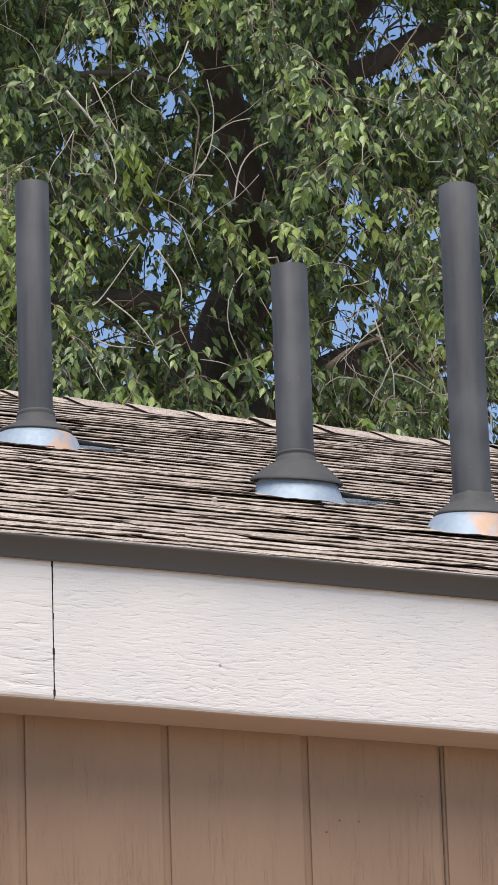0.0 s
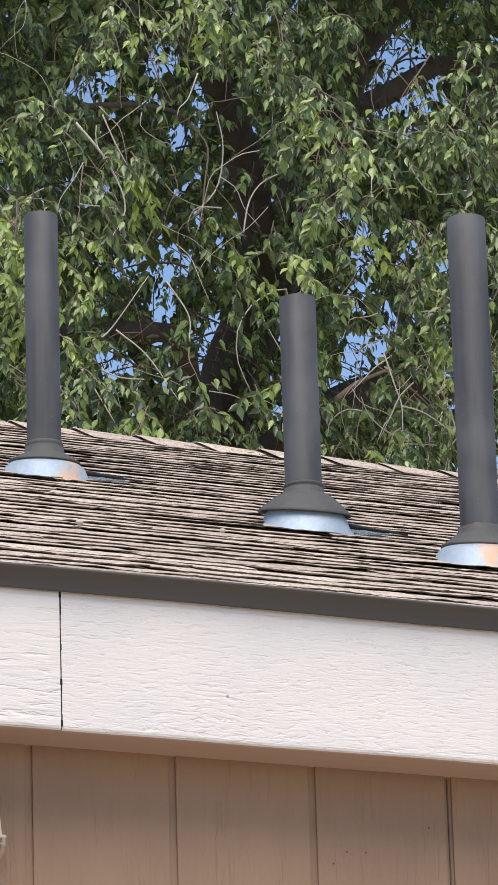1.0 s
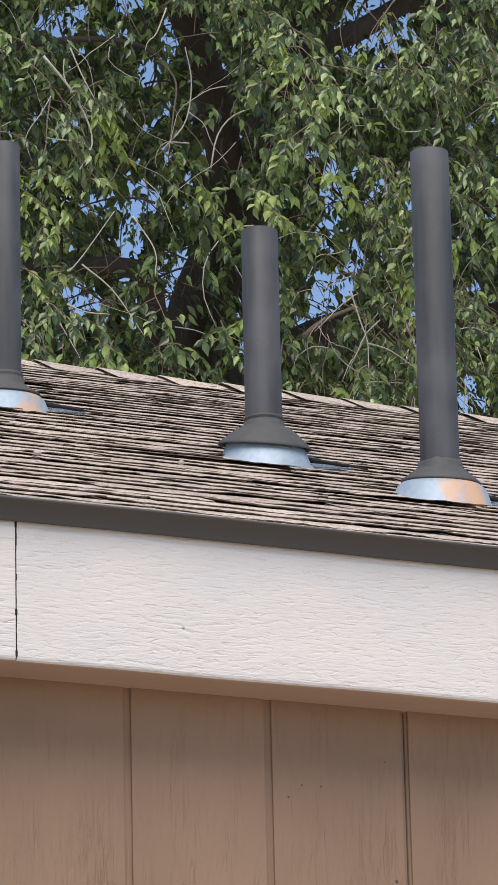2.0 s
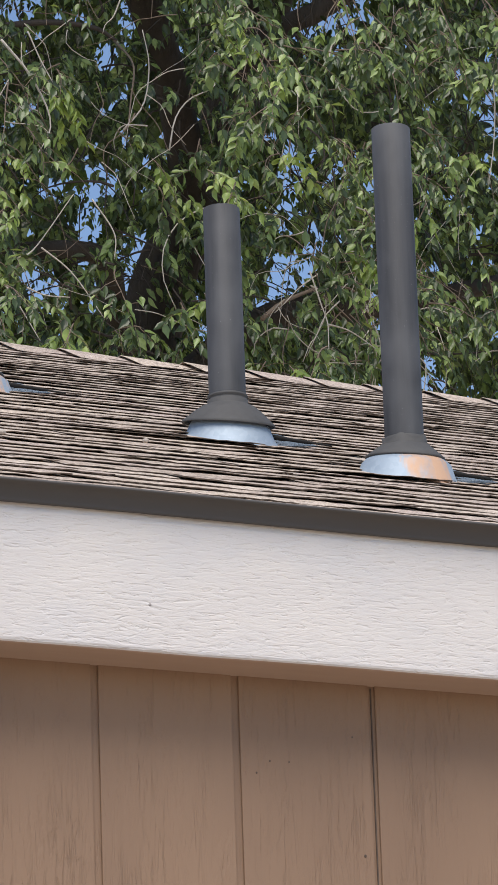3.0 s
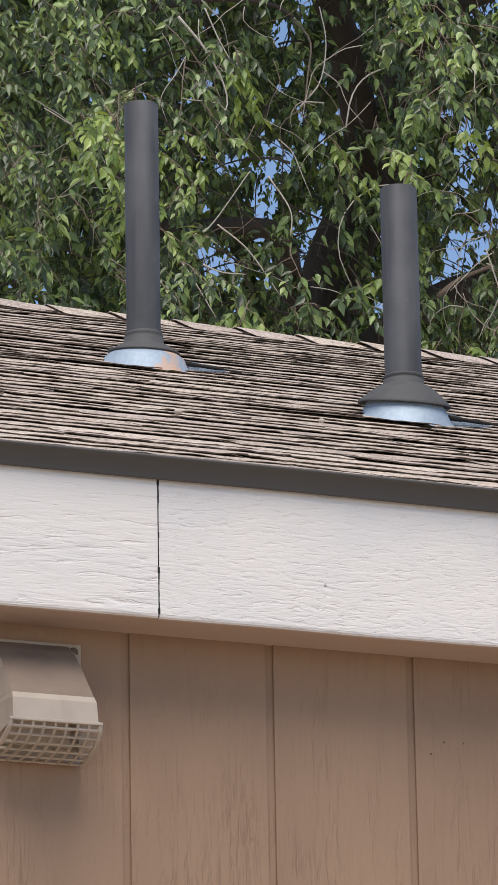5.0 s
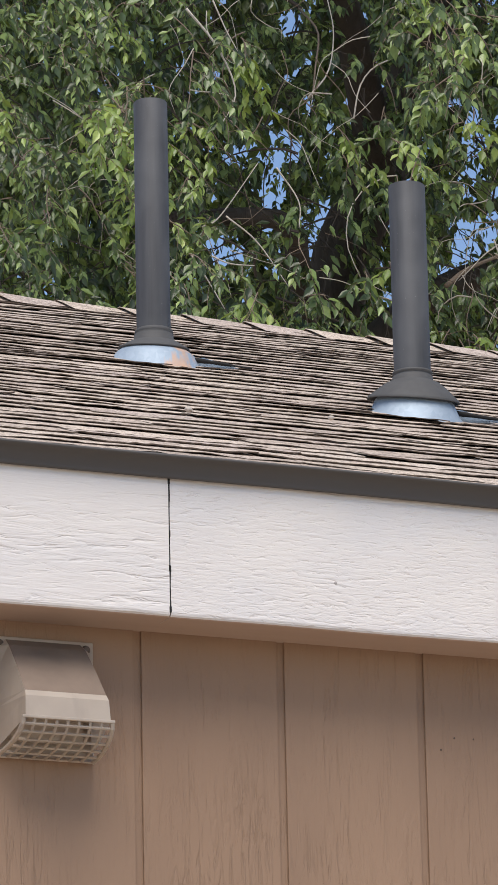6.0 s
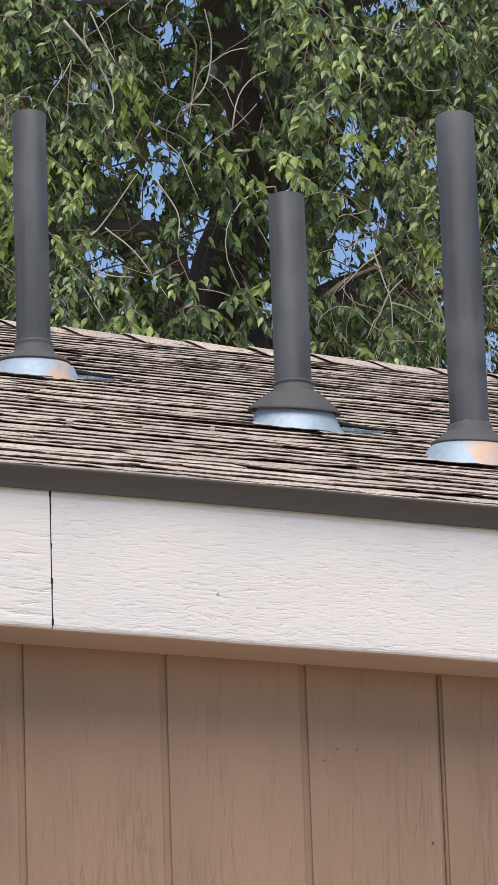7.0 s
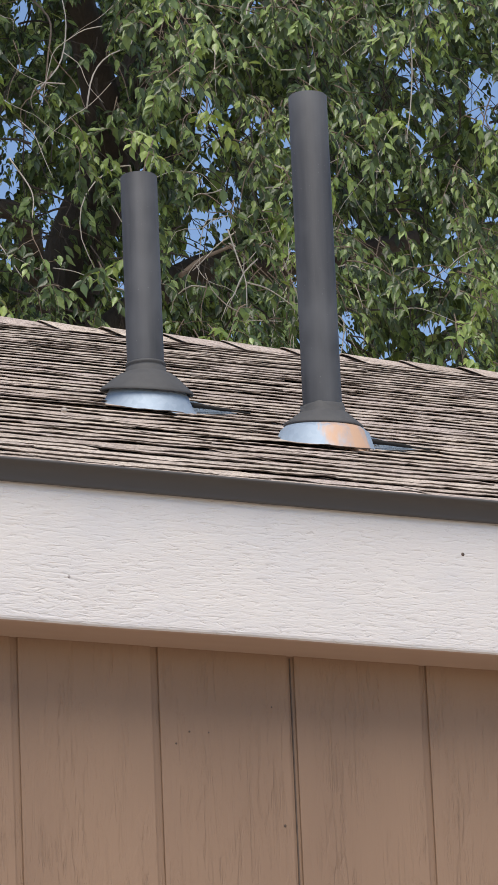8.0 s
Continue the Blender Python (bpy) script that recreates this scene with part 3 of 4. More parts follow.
trunk_pts = curve_points([(4.6, 11.2, -0.1), (4.75, 11.1, 2.5), (4.85, 10.8, 5.2), (5.0, 10.6, 7.0), (5.25, 10.6, 7.7), (5.48, 10.6, 8.3), (5.62, 10.5, 9.0), (5.3, 9.8, 11.5), (4.4, 8.0, 14.0)], 40)
trunk_rad = [0.22 - 0.15 * (i / 39) ** 0.55 + 0.012 * noise.noise(Vector((i * 0.7, 0, 0))) for i in range(40)]
trunk_ob = tree_part("trunk", tube(trunk_pts, trunk_rad, 14), M_TREEBARK)


def limb(ctrl, r0, r1, n=14, mat=None, sides=8, name="limb"):
    pts = curve_points(ctrl, n)
    rad = [r0 + (r1 - r0) * i / (n - 1) for i in range(n)]
    return tree_part(name, tube(pts, rad, sides), mat or M_TREEBARK)


limb([(5.3, 10.5, 7.75), (5.10, 9.7, 8.0), (5.3, 9.5, 8.13), (5.46, 9.5, 8.246), (5.56, 9.5, 8.277), (5.77, 9.5, 8.28), (6.4, 9.3, 8.35)], 0.05, 0.026)
limb([(4.95, 10.55, 6.7), (5.2, 10.2, 6.98), (5.47, 10.0, 7.10), (5.64, 10.0, 7.08), (6.2, 9.8, 7.2)], 0.075, 0.035)
limb([(5.0, 10.6, 6.5), (4.7, 10.2, 7.05), (4.45, 9.8, 7.12), (3.9, 9.6, 7.0)], 0.06, 0.03)
limb([(5.2, 10.5, 7.6), (4.8, 10.0, 8.2), (4.0, 9.4, 8.9), (3.0, 8.6, 9.4)], 0.08, 0.04)
limb([(5.5, 10.5, 8.6), (6.2, 10.0, 9.4), (7.2, 9.0, 10.0)], 0.08, 0.03)
limb([(5.4, 10.1, 10.8), (3.6, 8.8, 12.6), (2.4, 7.2, 14.0)], 0.08, 0.03)
limb([(4.75, 11.0, 3.0), (3.6, 10.6, 4.9), (2.6, 10.0, 6.2), (1.8, 9.4, 7.4)], 0.09, 0.03)
limb([(3.55, 9.1, 7.62), (3.78, 9.0, 7.665), (3.958, 9.0, 7.70), (4.116, 9.0, 7.70), (4.20, 9.0, 7.66)], 0.014, 0.007, name="branch")


# leaves and sprays
LEAF = np.array([(0, 0, 0), (0.20, 0.36, 0.05), (0.48, 0.47, 0.07), (0.80, 0.20, 0.01), (1.05, 0, -0.12), (0.80, -0.20, 0.01), (0.48, -0.47, 0.07), (0.20, -0.36, 0.05), (0.22, 0, -0.03), (0.52, 0, -0.05), (0.80, 0, -0.06)])
LEAF_FACES = [(0, 7, 8), (0, 8, 1), (7, 6, 9, 8), (8, 9, 2, 1), (6, 5, 10, 9), (9, 10, 3, 2), (5, 4, 10), (10, 4, 3)]

# thin places of the crown, fitted to the camera's view: across, up, half width, half height, on an arc 15.3 m from the
# camera
GAPS = ((-0.44, 1.28, 0.060, 0.040), (-0.04, 1.24, 0.044, 0.052), (-0.16, 1.09, 0.020, 0.034), (0.11, 0.81, 0.025, 0.032), (0.11, 0.57, 0.025, 0.034), (-0.20, 0.60, 0.056, 0.038),
        (-0.22, 0.45, 0.023, 0.074), (-0.34, 0.58, 0.026, 0.022), (-0.06, 0.33, 0.044, 0.052), (-0.08, 0.21, 0.040, 0.034), (-0.38, 0.23, 0.045, 0.034), (0.53, 1.20, 0.074, 0.050),
        (0.65, 1.23, 0.058, 0.056), (0.44, 0.62, 0.020, 0.090), (0.43, 0.45, 0.020, 0.050), (0.50, 0.36, 0.020, 0.046), (0.41, 0.25, 0.058, 0.048), (0.38, 0.12, 0.042, 0.030),
        (1.09, 0.81, 0.022, 0.066), (1.31, 0.68, 0.026, 0.090), (0.57, 1.36, 0.086, 0.074), (-0.21, 1.38, 0.040, 0.050), (0.70, 0.09, 0.018, 0.040), (0.85, -0.17, 0.018, 0.056))
# where the lit tufts stand out before the shaded hollow, placed to fit the camera's view
TUFTS = ((-0.36, 0.97), (-0.42, 0.82), (-0.12, 0.80), (-0.01, 0.69), (0.01, 0.58), (0.15, 0.76), (0.17, 0.64), (-0.14, 0.27), (0.07, 0.14), (0.15, 0.17), (-0.43, 0.36), (-0.48, 0.52), (0.21, 1.27),
         (0.23, 1.05), (0.30, 0.92), (0.44, 0.74), (0.36, 0.46), (0.41, 0.38), (0.58, 0.30), (0.52, 0.58), (-0.06, 0.05), (-0.28, 0.07), (0.27, 0.06))


def crown_point(u, v, y):
    """A place in the crown at the depth y, on the camera's sight line through its place on the arc."""
    dx = 6.32 + u
    k = (y + 5.2) / math.sqrt(15.3 ** 2 - dx * dx)
    return np.array((-2.1 + dx * k, y, 1.5 + (4.92 + v) * k))


def arc_place(x, y, z):
    k = 15.3 / math.hypot(x + 2.1, y + 5.2)
    return -2.1 + (x + 2.1) * k - 4.22, 1.5 + (z - 1.5) * k - 6.42


def hollow(u, v):
    """The hollow between the front tresses, where the limbs show, shaped to fit the camera's view."""
    w = 0.10 * noise.noise(Vector((u * 4, v * 4, 8)))
    q = min(((u + 0.10 + w) / 0.43) ** 2 + ((v - 0.58) / 0.66) ** 2, ((u - 0.42 + w) / 0.20) ** 2 + ((v - 0.35) / 0.42) ** 2, ((u + 0.25) / 0.45) ** 2 + ((v - 1.25) / 0.26) ** 2)
    return 1.0 if q < 0.8 else max(0.0, (1.25 - q) / 0.45)


def openness(x, y, z):
    """Thin places in the crown with ragged rims, and small chinks between the leaves, cut along the camera's sight
    lines.
    """
    u, v = arc_place(x, y, z)
    u += 0.016 * noise.noise(Vector((u * 26, v * 26, 1))) + 0.008 * noise.noise(Vector((u * 70, v * 70, 3)))
    v += 0.016 * noise.noise(Vector((u * 26, v * 26, 7))) + 0.008 * noise.noise(Vector((u * 70, v * 70, 5)))
    o = 0.0
    for a, b, ra, rb in GAPS:
        q = ((u - a) / (ra + 0.024)) ** 2 + ((v - b) / (rb + 0.024)) ** 2
        if q < 1.5:
            o = max(o, 1.0 if q < 1.0 else (1.5 - q) / 0.5)
    chink = noise.noise(Vector((u * 15, v * 15, 21))) + 0.4 * noise.noise(Vector((u * 5, v * 5, 2)))
    return 1.0 if chink > 0.38 and u > -0.5 else o


class Leaves:
    """Collects leaves, then makes one mesh of them."""

    def __init__(self, thin=0.96):
        self.items = []
        self.thin = thin

    def put(self, p, d, up, size, width):
        q = np.array(p) + 0.5 * size * np.array(d) / np.linalg.norm(d)
        if rng.uniform() < self.thin * openness(*q):
            return
        self.items.append((*p, *d, *up, size, width))

    def mesh(self, name, material, label=""):
        a = np.array(self.items)
        n = len(a)
        p, d, up = a[:, 0:3], a[:, 3:6], a[:, 6:9]
        d = d / np.linalg.norm(d, axis=1, keepdims=True)
        s = np.cross(up, d)
        s /= np.linalg.norm(s, axis=1, keepdims=True) + 1e-9
        u = np.cross(d, s)
        L, W = a[:, 9], a[:, 10]
        co = p[:, None, :] + LEAF[None, :, 0:1] * (d * L[:, None])[:, None, :] + LEAF[None, :, 1:2] * (s * (L * W)[:, None])[:, None, :] + LEAF[None, :, 2:3] * (u * (L)[:, None])[:, None, :]
        me = bpy.data.meshes.new(name)
        k = len(LEAF)
        loops = np.concatenate([np.array(f) for f in LEAF_FACES])
        sizes = np.array([len(f) for f in LEAF_FACES])
        me.vertices.add(n * k)
        me.vertices.foreach_set("co", co.reshape(-1))
        allloops = (loops[None, :] + (np.arange(n) * k)[:, None]).reshape(-1)
        me.loops.add(len(allloops))
        me.loops.foreach_set("vertex_index", allloops.astype(np.int32))
        starts = np.concatenate([[0], np.cumsum(np.tile(sizes, n))[:-1]])
        me.polygons.add(n * len(sizes))
        me.polygons.foreach_set("loop_start", starts.astype(np.int32))
        me.materials.append(material)
        me.update(calc_edges=True)
        me.validate()
        ob = new(name, me)
        ob.parent = tree
        ob.location = (-4.6, -11.2, 0)
        return tagged(ob, label, kind="stuff")


def stem(start, heading, length, droop, steps=8, wander=0.10):
    p, d = np.array(start, float), np.array(heading, float)
    d /= np.linalg.norm(d)
    pts = [p.copy()]
    for i in range(steps):
        d = d + np.array([rng.normal(0, wander), rng.normal(0, wander), -droop / steps + rng.normal(0, 0.06)])
        d /= np.linalg.norm(d)
        p = p + d * length / steps
        pts.append(p.copy())
    return np.array(pts)


def spray(leaves, twigs, start, heading, length, count, size, droop=0.9, rad=0.0013):
    """A drooping twig with leaves set alternately along it, hanging tip down."""
    pts = stem(start, heading, length, droop, 6)
    for k in range(count):
        x = min(0.12 + 0.88 * (k + rng.uniform(0, 0.6)) / count, 0.999) * 6
        i = int(x)
        q = pts[i] + (pts[i + 1] - pts[i]) * (x - i)
        along = pts[i + 1] - pts[i]
        along /= np.linalg.norm(along)
        side = np.cross(along, [0.2, -1.0, 0.3]) + rng.normal(0, 0.25, 3)
        side /= np.linalg.norm(side) + 1e-9
        out = along * rng.uniform(0.3, 0.8) + side * (1 if k % 2 else -1) * rng.uniform(0.45, 0.95) + np.array([0, 0, -rng.uniform(0.3, 1.0)])
        up = np.array([rng.normal(-0.1, 0.60), rng.normal(-0.60, 0.55), 0.75])
        leaves.put(q, out, up, size * rng.uniform(0.65, 1.15), rng.uniform(0.42, 0.58))
    if twigs is not None and openness(*pts[3]) < 0.3:
        tube(pts[::2], [rad * (1 - 0.2 * i) for i in range(4)], 4, twigs)
    return pts


def tress(leaves, twigs, start, length, size, side_sprays):
    """A hanging leader with short leafy side twigs."""
    pts = stem(start, (rng.normal(0, 0.55), rng.normal(-0.35, 0.3), rng.uniform(-0.9, 0.1)), length, 1.3)
    for k in range(side_sprays):
        i = 1 + int(k * 7.99 / side_sprays)
        spray(leaves, twigs, pts[i], (rng.normal(0, 0.75), rng.normal(-0.5, 0.4), rng.uniform(-0.8, 0.15)), rng.uniform(0.07, 0.15), int(rng.integers(6, 10)), size, 1.2)
    tube(pts, [0.0024 * (1 - 0.08 * i) for i in range(9)], 4, twigs)


front, fresh, inner, high = Leaves(), Leaves(0.6), Leaves(), Leaves()
twig_bm, dark_bm = bmesh.new(), bmesh.new()
# the lit tresses at the front of the crown
made = 0
while made < 390:
    u, v, y = rng.uniform(-1.25, 1.65), rng.uniform(-0.45, 1.70), rng.uniform(6.7, 8.0)
    if rng.uniform() < 0.97 * hollow(u, v) or noise.noise(Vector((u * 3.4, v * 2.2, 4))) < rng.uniform(-0.35, 0.15):
        continue
    made += 1
    tress(fresh if rng.uniform() < 0.18 else front, twig_bm, crown_point(u, v, y), rng.uniform(0.15, 0.34), rng.uniform(0.035, 0.049), int(rng.integers(4, 8)))
for i, (u, v) in enumerate(TUFTS):
    tress(fresh if i % 3 == 0 else front, twig_bm, crown_point(u, v, rng.uniform(6.9, 7.6)), rng.uniform(0.12, 0.20), 0.047, 6)
# the shaded middle and the back of the crown
made = 0
while made < 950:
    u, v, y = rng.uniform(-1.3, 1.7), rng.uniform(-0.5, 1.75), rng.uniform(8.9, 10.6)
    if rng.uniform() < 0.20 * hollow(u, v) or noise.noise(Vector((u * 2.6, v * 2.2, y))) < rng.uniform(-0.4, 0.2):
        continue
    made += 1
    tress(inner, dark_bm, crown_point(u, v, y), rng.uniform(0.2, 0.45), rng.uniform(0.045, 0.060), int(rng.integers(4, 8)))
for i in range(3600):
    u, v, y = rng.uniform(-1.4, 1.8), rng.uniform(-0.6, 1.8), rng.uniform(11.2, 15.5)
    spray(inner, None, crown_point(u, v, y), (rng.normal(0, 0.8), rng.normal(0, 0.6), rng.uniform(-0.5, 0.4)), rng.uniform(0.2, 0.5), 14, 0.085, 1.0)
lace = Leaves(0.25)
for a, b, ra, rb in GAPS:
    for i in range(int(4 + 110 * (ra + rb))):
        f = rng.uniform(0, 2 * math.pi)
        g = rng.uniform(0.6, 1.35)
        spray(lace, dark_bm if i % 3 == 0 else None, crown_point(a + ra * g * math.cos(f), b + rb * g * math.sin(f), rng.uniform(10.6, 12.0)), rng.normal(0, 1, 3), rng.uniform(0.05, 0.14), 5, 0.036, 0.8)
for i in range(520):
    u, v, y = rng.uniform(-1.2, 1.6), rng.uniform(-0.4, 1.6), rng.uniform(8.8, 11.5)
    r = rng.uniform(0.0018, 0.0060)
    tube(stem(crown_point(u, v, y), rng.normal(0, 1, 3), rng.uniform(0.2, 0.6), 0.4, 8, 0.34), [r * (1 - 0.09 * j) for j in range(9)], 5, dark_bm)


def crown_cluster(cx, cy, cz, rx, ry, rz, count, size):
    for i in range(count):
        v = rng.normal(0, 1, 3)
        v *= rng.uniform(0.25, 1) ** 0.5 / np.linalg.norm(v)
        spray(high, None, (cx + v[0] * rx, cy + v[1] * ry, cz + v[2] * rz), rng.normal(0, 1, 3), 0.6, 12, size, 0.9)


# unseen foliage, added mostly overhead to keep light off the inner crown
for c in ((3.8, 8.3, 13.6, 3.5, 2.9, 1.7, 500, 0.17), (5.6, 11.2, 12.2, 2.6, 2.4, 1.6, 200, 0.15), (4.6, 10.2, 10.4, 3.4, 3.4, 1.3, 1100, 0.15), (4.2, 8.4, 9.75, 3.6, 1.7, 0.95, 480, 0.13), (5.2, 13.4, 9.6, 3.6, 2.4, 2.6, 500, 0.16), (7.9, 9.8, 9.6, 1.5, 1.8, 2.2, 200, 0.14),
          (1.2, 10.4, 7.6, 1.1, 1.6, 2.4, 260, 0.12), (4.6, 10.5, 4.8, 2.6, 1.8, 0.9, 300, 0.10)):
    crown_cluster(*c)

front.mesh("leaf_sprays", M_LEAF, "drooping green leaf sprays")
fresh.mesh("young_leaves", M_LEAF_NEW_LIT, "fresh yellow-green leaves with sunlight put into their colour")
inner.mesh("inner_foliage", M_LEAF, "dense leaves inside the crown")
lace.mesh("thin_foliage", M_LEAF, "small leaves at the rims of the gaps")
high.mesh("upper_crown", M_LEAF, "unseen upper foliage added to shade the inner crown")
tree_part("leaf_stalk", twig_bm, M_TWIG_RED, "thin reddish leaf stalks", False)["kind"] = "stuff"
# the dark bark colour gives these twigs the crown's inner shade
tree_part("inner_twig", dark_bm, M_TREEBARK, "tangled inner twigs with shade put into their colour", False)["kind"] = "stuff"

# single twigs that stand out
TWIGS = (
    (((4.10, 8.0, 6.60), (4.00, 7.8, 6.585), (3.895, 7.8, 6.532), (3.825, 7.8, 6.434), (3.815, 7.8, 6.313), (3.863, 7.8, 6.199)), 0.0050, M_TWIG),
    (((3.885, 7.8, 6.53), (3.93, 7.8, 6.44), (3.99, 7.8, 6.34)), 0.0034, M_TWIG),
    (((4.19, 9.0, 7.66), (4.13, 8.7, 7.45), (4.05, 8.55, 7.25), (4.014, 8.5, 7.12)), 0.0085, M_TWIG_RED),
    (((3.996, 8.5, 7.11), (4.076, 8.5, 7.216), (4.102, 8.5, 7.37), (4.08, 8.5, 7.5)), 0.006, M_TWIG),
    (((3.897, 7.9, 6.81), (3.922, 7.9, 6.926), (3.977, 7.9, 7.005), (4.064, 7.9, 7.057), (4.083, 7.9, 7.10)), 0.0055, M_TWIG),
    (((4.00, 7.9, 7.02), (4.04, 7.9, 6.93), (4.06, 7.9, 6.84)), 0.0035, M_TWIG_RED),
    (((4.75, 8.0, 6.40), (4.687, 8.0, 6.39), (4.60, 8.0, 6.43), (4.514, 8.0, 6.412)), 0.009, M_TWIG_RED),
    (((4.66, 8.0, 6.40), (4.71, 8.0, 6.28), (4.735, 8.0, 6.2), (4.80, 8.0, 6.1)), 0.0055, M_TWIG),
    (((4.735, 8.0, 6.2), (4.70, 8.0, 6.14), (4.69, 8.0, 6.02)), 0.004, M_TWIG),
)
for ctrl, r, m in TWIGS:
    limb(ctrl, r * 0.54, r * 0.30, 12, m, 6, "twig")
# pale twigs in front, placed on the arc to fit the camera's view
ARC_TWIGS = (
    ((1.09, 0.99), (1.10, 0.86), (1.09, 0.69), (1.07, 0.55)),
    ((0.61, 1.15), (0.58, 1.06), (0.60, 0.95), (0.67, 0.84), (0.80, 0.85)),
    ((0.59, 0.39), (0.66, 0.39), (0.73, 0.37)),
    ((0.64, 0.48), (0.69, 0.45), (0.73, 0.41)),
    ((0.49, 0.24), (0.52, 0.12), (0.54, 0.04), (0.54, -0.06)),
    ((0.54, 0.04), (0.61, 0.01), (0.69, -0.06)),
    ((-0.50, 0.22), (-0.45, 0.13), (-0.39, 0.01)),
    ((-0.46, 0.32), (-0.40, 0.36), (-0.27, 0.56)),
    ((-0.38, 0.36), (-0.28, 0.26), (-0.18, 0.09)),
    ((-0.43, 0.21), (-0.37, 0.18), (-0.29, 0.17)),
    ((-0.21, 0.54), (-0.14, 0.41), (-0.14, 0.31)),
    ((-0.50, 1.16), (-0.40, 1.01), (-0.34, 0.83), (-0.40, 0.69)),
    ((-0.41, 1.19), (-0.37, 1.08), (-0.33, 0.99)),
)
for i, ctrl in enumerate(ARC_TWIGS):
    limb([tuple(crown_point(u, v, 7.1 + 0.05 * (i % 4))) for u, v in ctrl], 0.0028 if i != 11 else 0.0046, 0.0014, 14, M_TWIG, 6, "twig")
limb([tuple(crown_point(u, v, 8.9)) for u, v in ((0.33, 0.07), (0.40, 0.13), (0.51, 0.18))], 0.010, 0.006, 10, M_TWIG_RED, 8, "branch")


def bare_twigs(count, lo, hi, fall, mats):
    """Dead hanging twigs inside a box."""
    for i in range(count):
        c = [np.array([rng.uniform(lo[k], hi[k]) for k in range(3)])]
        d = np.array([rng.normal(0, 0.7), rng.normal(0, 0.2), rng.uniform(-fall, 0.3)])
        for j in range(4):
            d = d / np.linalg.norm(d) + np.array([rng.normal(0, 0.38), rng.normal(0, 0.12), rng.normal(-0.2, 0.32)])
            c.append(c[-1] + d / np.linalg.norm(d) * rng.uniform(0.03, 0.09))
        r = rng.uniform(0.0014, 0.0030)
        limb([tuple(q) for q in c], r, r * 0.45, 10, mats[i % len(mats)], 5, "twig")


bare_twigs(40, (4.25, 7.45, 6.05), (4.75, 7.9, 6.55), 1.0, (M_TWIG, M_TWIG, M_TWIG_RED))
bare_twigs(26, (3.20, 7.45, 6.75), (3.85, 8.1, 7.35), 1.2, (M_TWIG, M_TWIG_RED))
for i in range(150):
    y = rng.uniform(7.3, 8.5)
    k = (y + 5.2) / 13.2
    c = [np.array((-2.1 + rng.uniform(4.2, 7.9) * k, y, 1.5 + rng.uniform(4.7, 6.9) * k))]
    d = np.array([rng.normal(0, 0.9), rng.normal(0, 0.2), rng.uniform(-0.3, 0.6)])
    turn = rng.normal(0, 0.25)
    for j in range(7):
        d = d + np.array([turn + rng.normal(0, 0.22), rng.normal(0, 0.1), -0.28 + rng.normal(0, 0.2)])
        d /= np.linalg.norm(d)
        c.append(c[-1] + d * rng.uniform(0.03, 0.075))
    r = rng.uniform(0.0009, 0.0020)
    limb([tuple(q) for q in c], r, r * 0.4, 16, M_TWIG if i % 3 else M_TWIG_RED, 5, "twig")


# ---- siding boards ----
bm = box((0.0054, 0.0003, 0.02), (GROOVE - 0.0054, 0.0040, Z0 + 0.0060), 0.0014)
board_mesh = mesh_object("siding_board", bm, M_SIDING, wall_s)
board_mesh.location = (GROOVE_X, WALL_Y, 0)
k0, k1 = int((X_LEFT + 0.3 - GROOVE_X) / GROOVE) , int((X_RIGHT - 0.3 - GROOVE_X) / GROOVE)
for k in range(k0, k1):
    if k == 0:
        continue
    ob = new("siding_board", board_mesh.data)
    ob.parent = wall_s
    ob.location = (GROOVE_X + k * GROOVE, WALL_Y, 0)
bm = box((GROOVE_X + 3 * GROOVE - 0.0006, WALL_Y + 0.0024, 0.02), (GROOVE_X + 3 * GROOVE + 0.0010, WALL_Y + 0.0050, Z0))
part("panel_joint", bm, M_JOINT, wall_s, "dark open joint between siding sheets")


for x, z, r in ((0.5810, 2.6684, 0.0023), (0.5685, 2.8300, 0.0014), (0.4245, 2.7723, 0.0016), (0.4447, 2.7895, 0.0016), (0.4730, 2.7898, 0.0014)):
    bm = bmesh.new()
    bmesh.ops.create_icosphere(bm, subdivisions=1, radius=r)
    for v in bm.verts:
        v.co.y *= 0.4
    ob = part("dirt_speck", bm, M_SCREW, wall_s, "small dark dirt speck")
    ob.location = (x, WALL_Y - 0.0002, z)


# ---- shingles ----
EXPOSURE, LENGTH = 0.064, 0.155


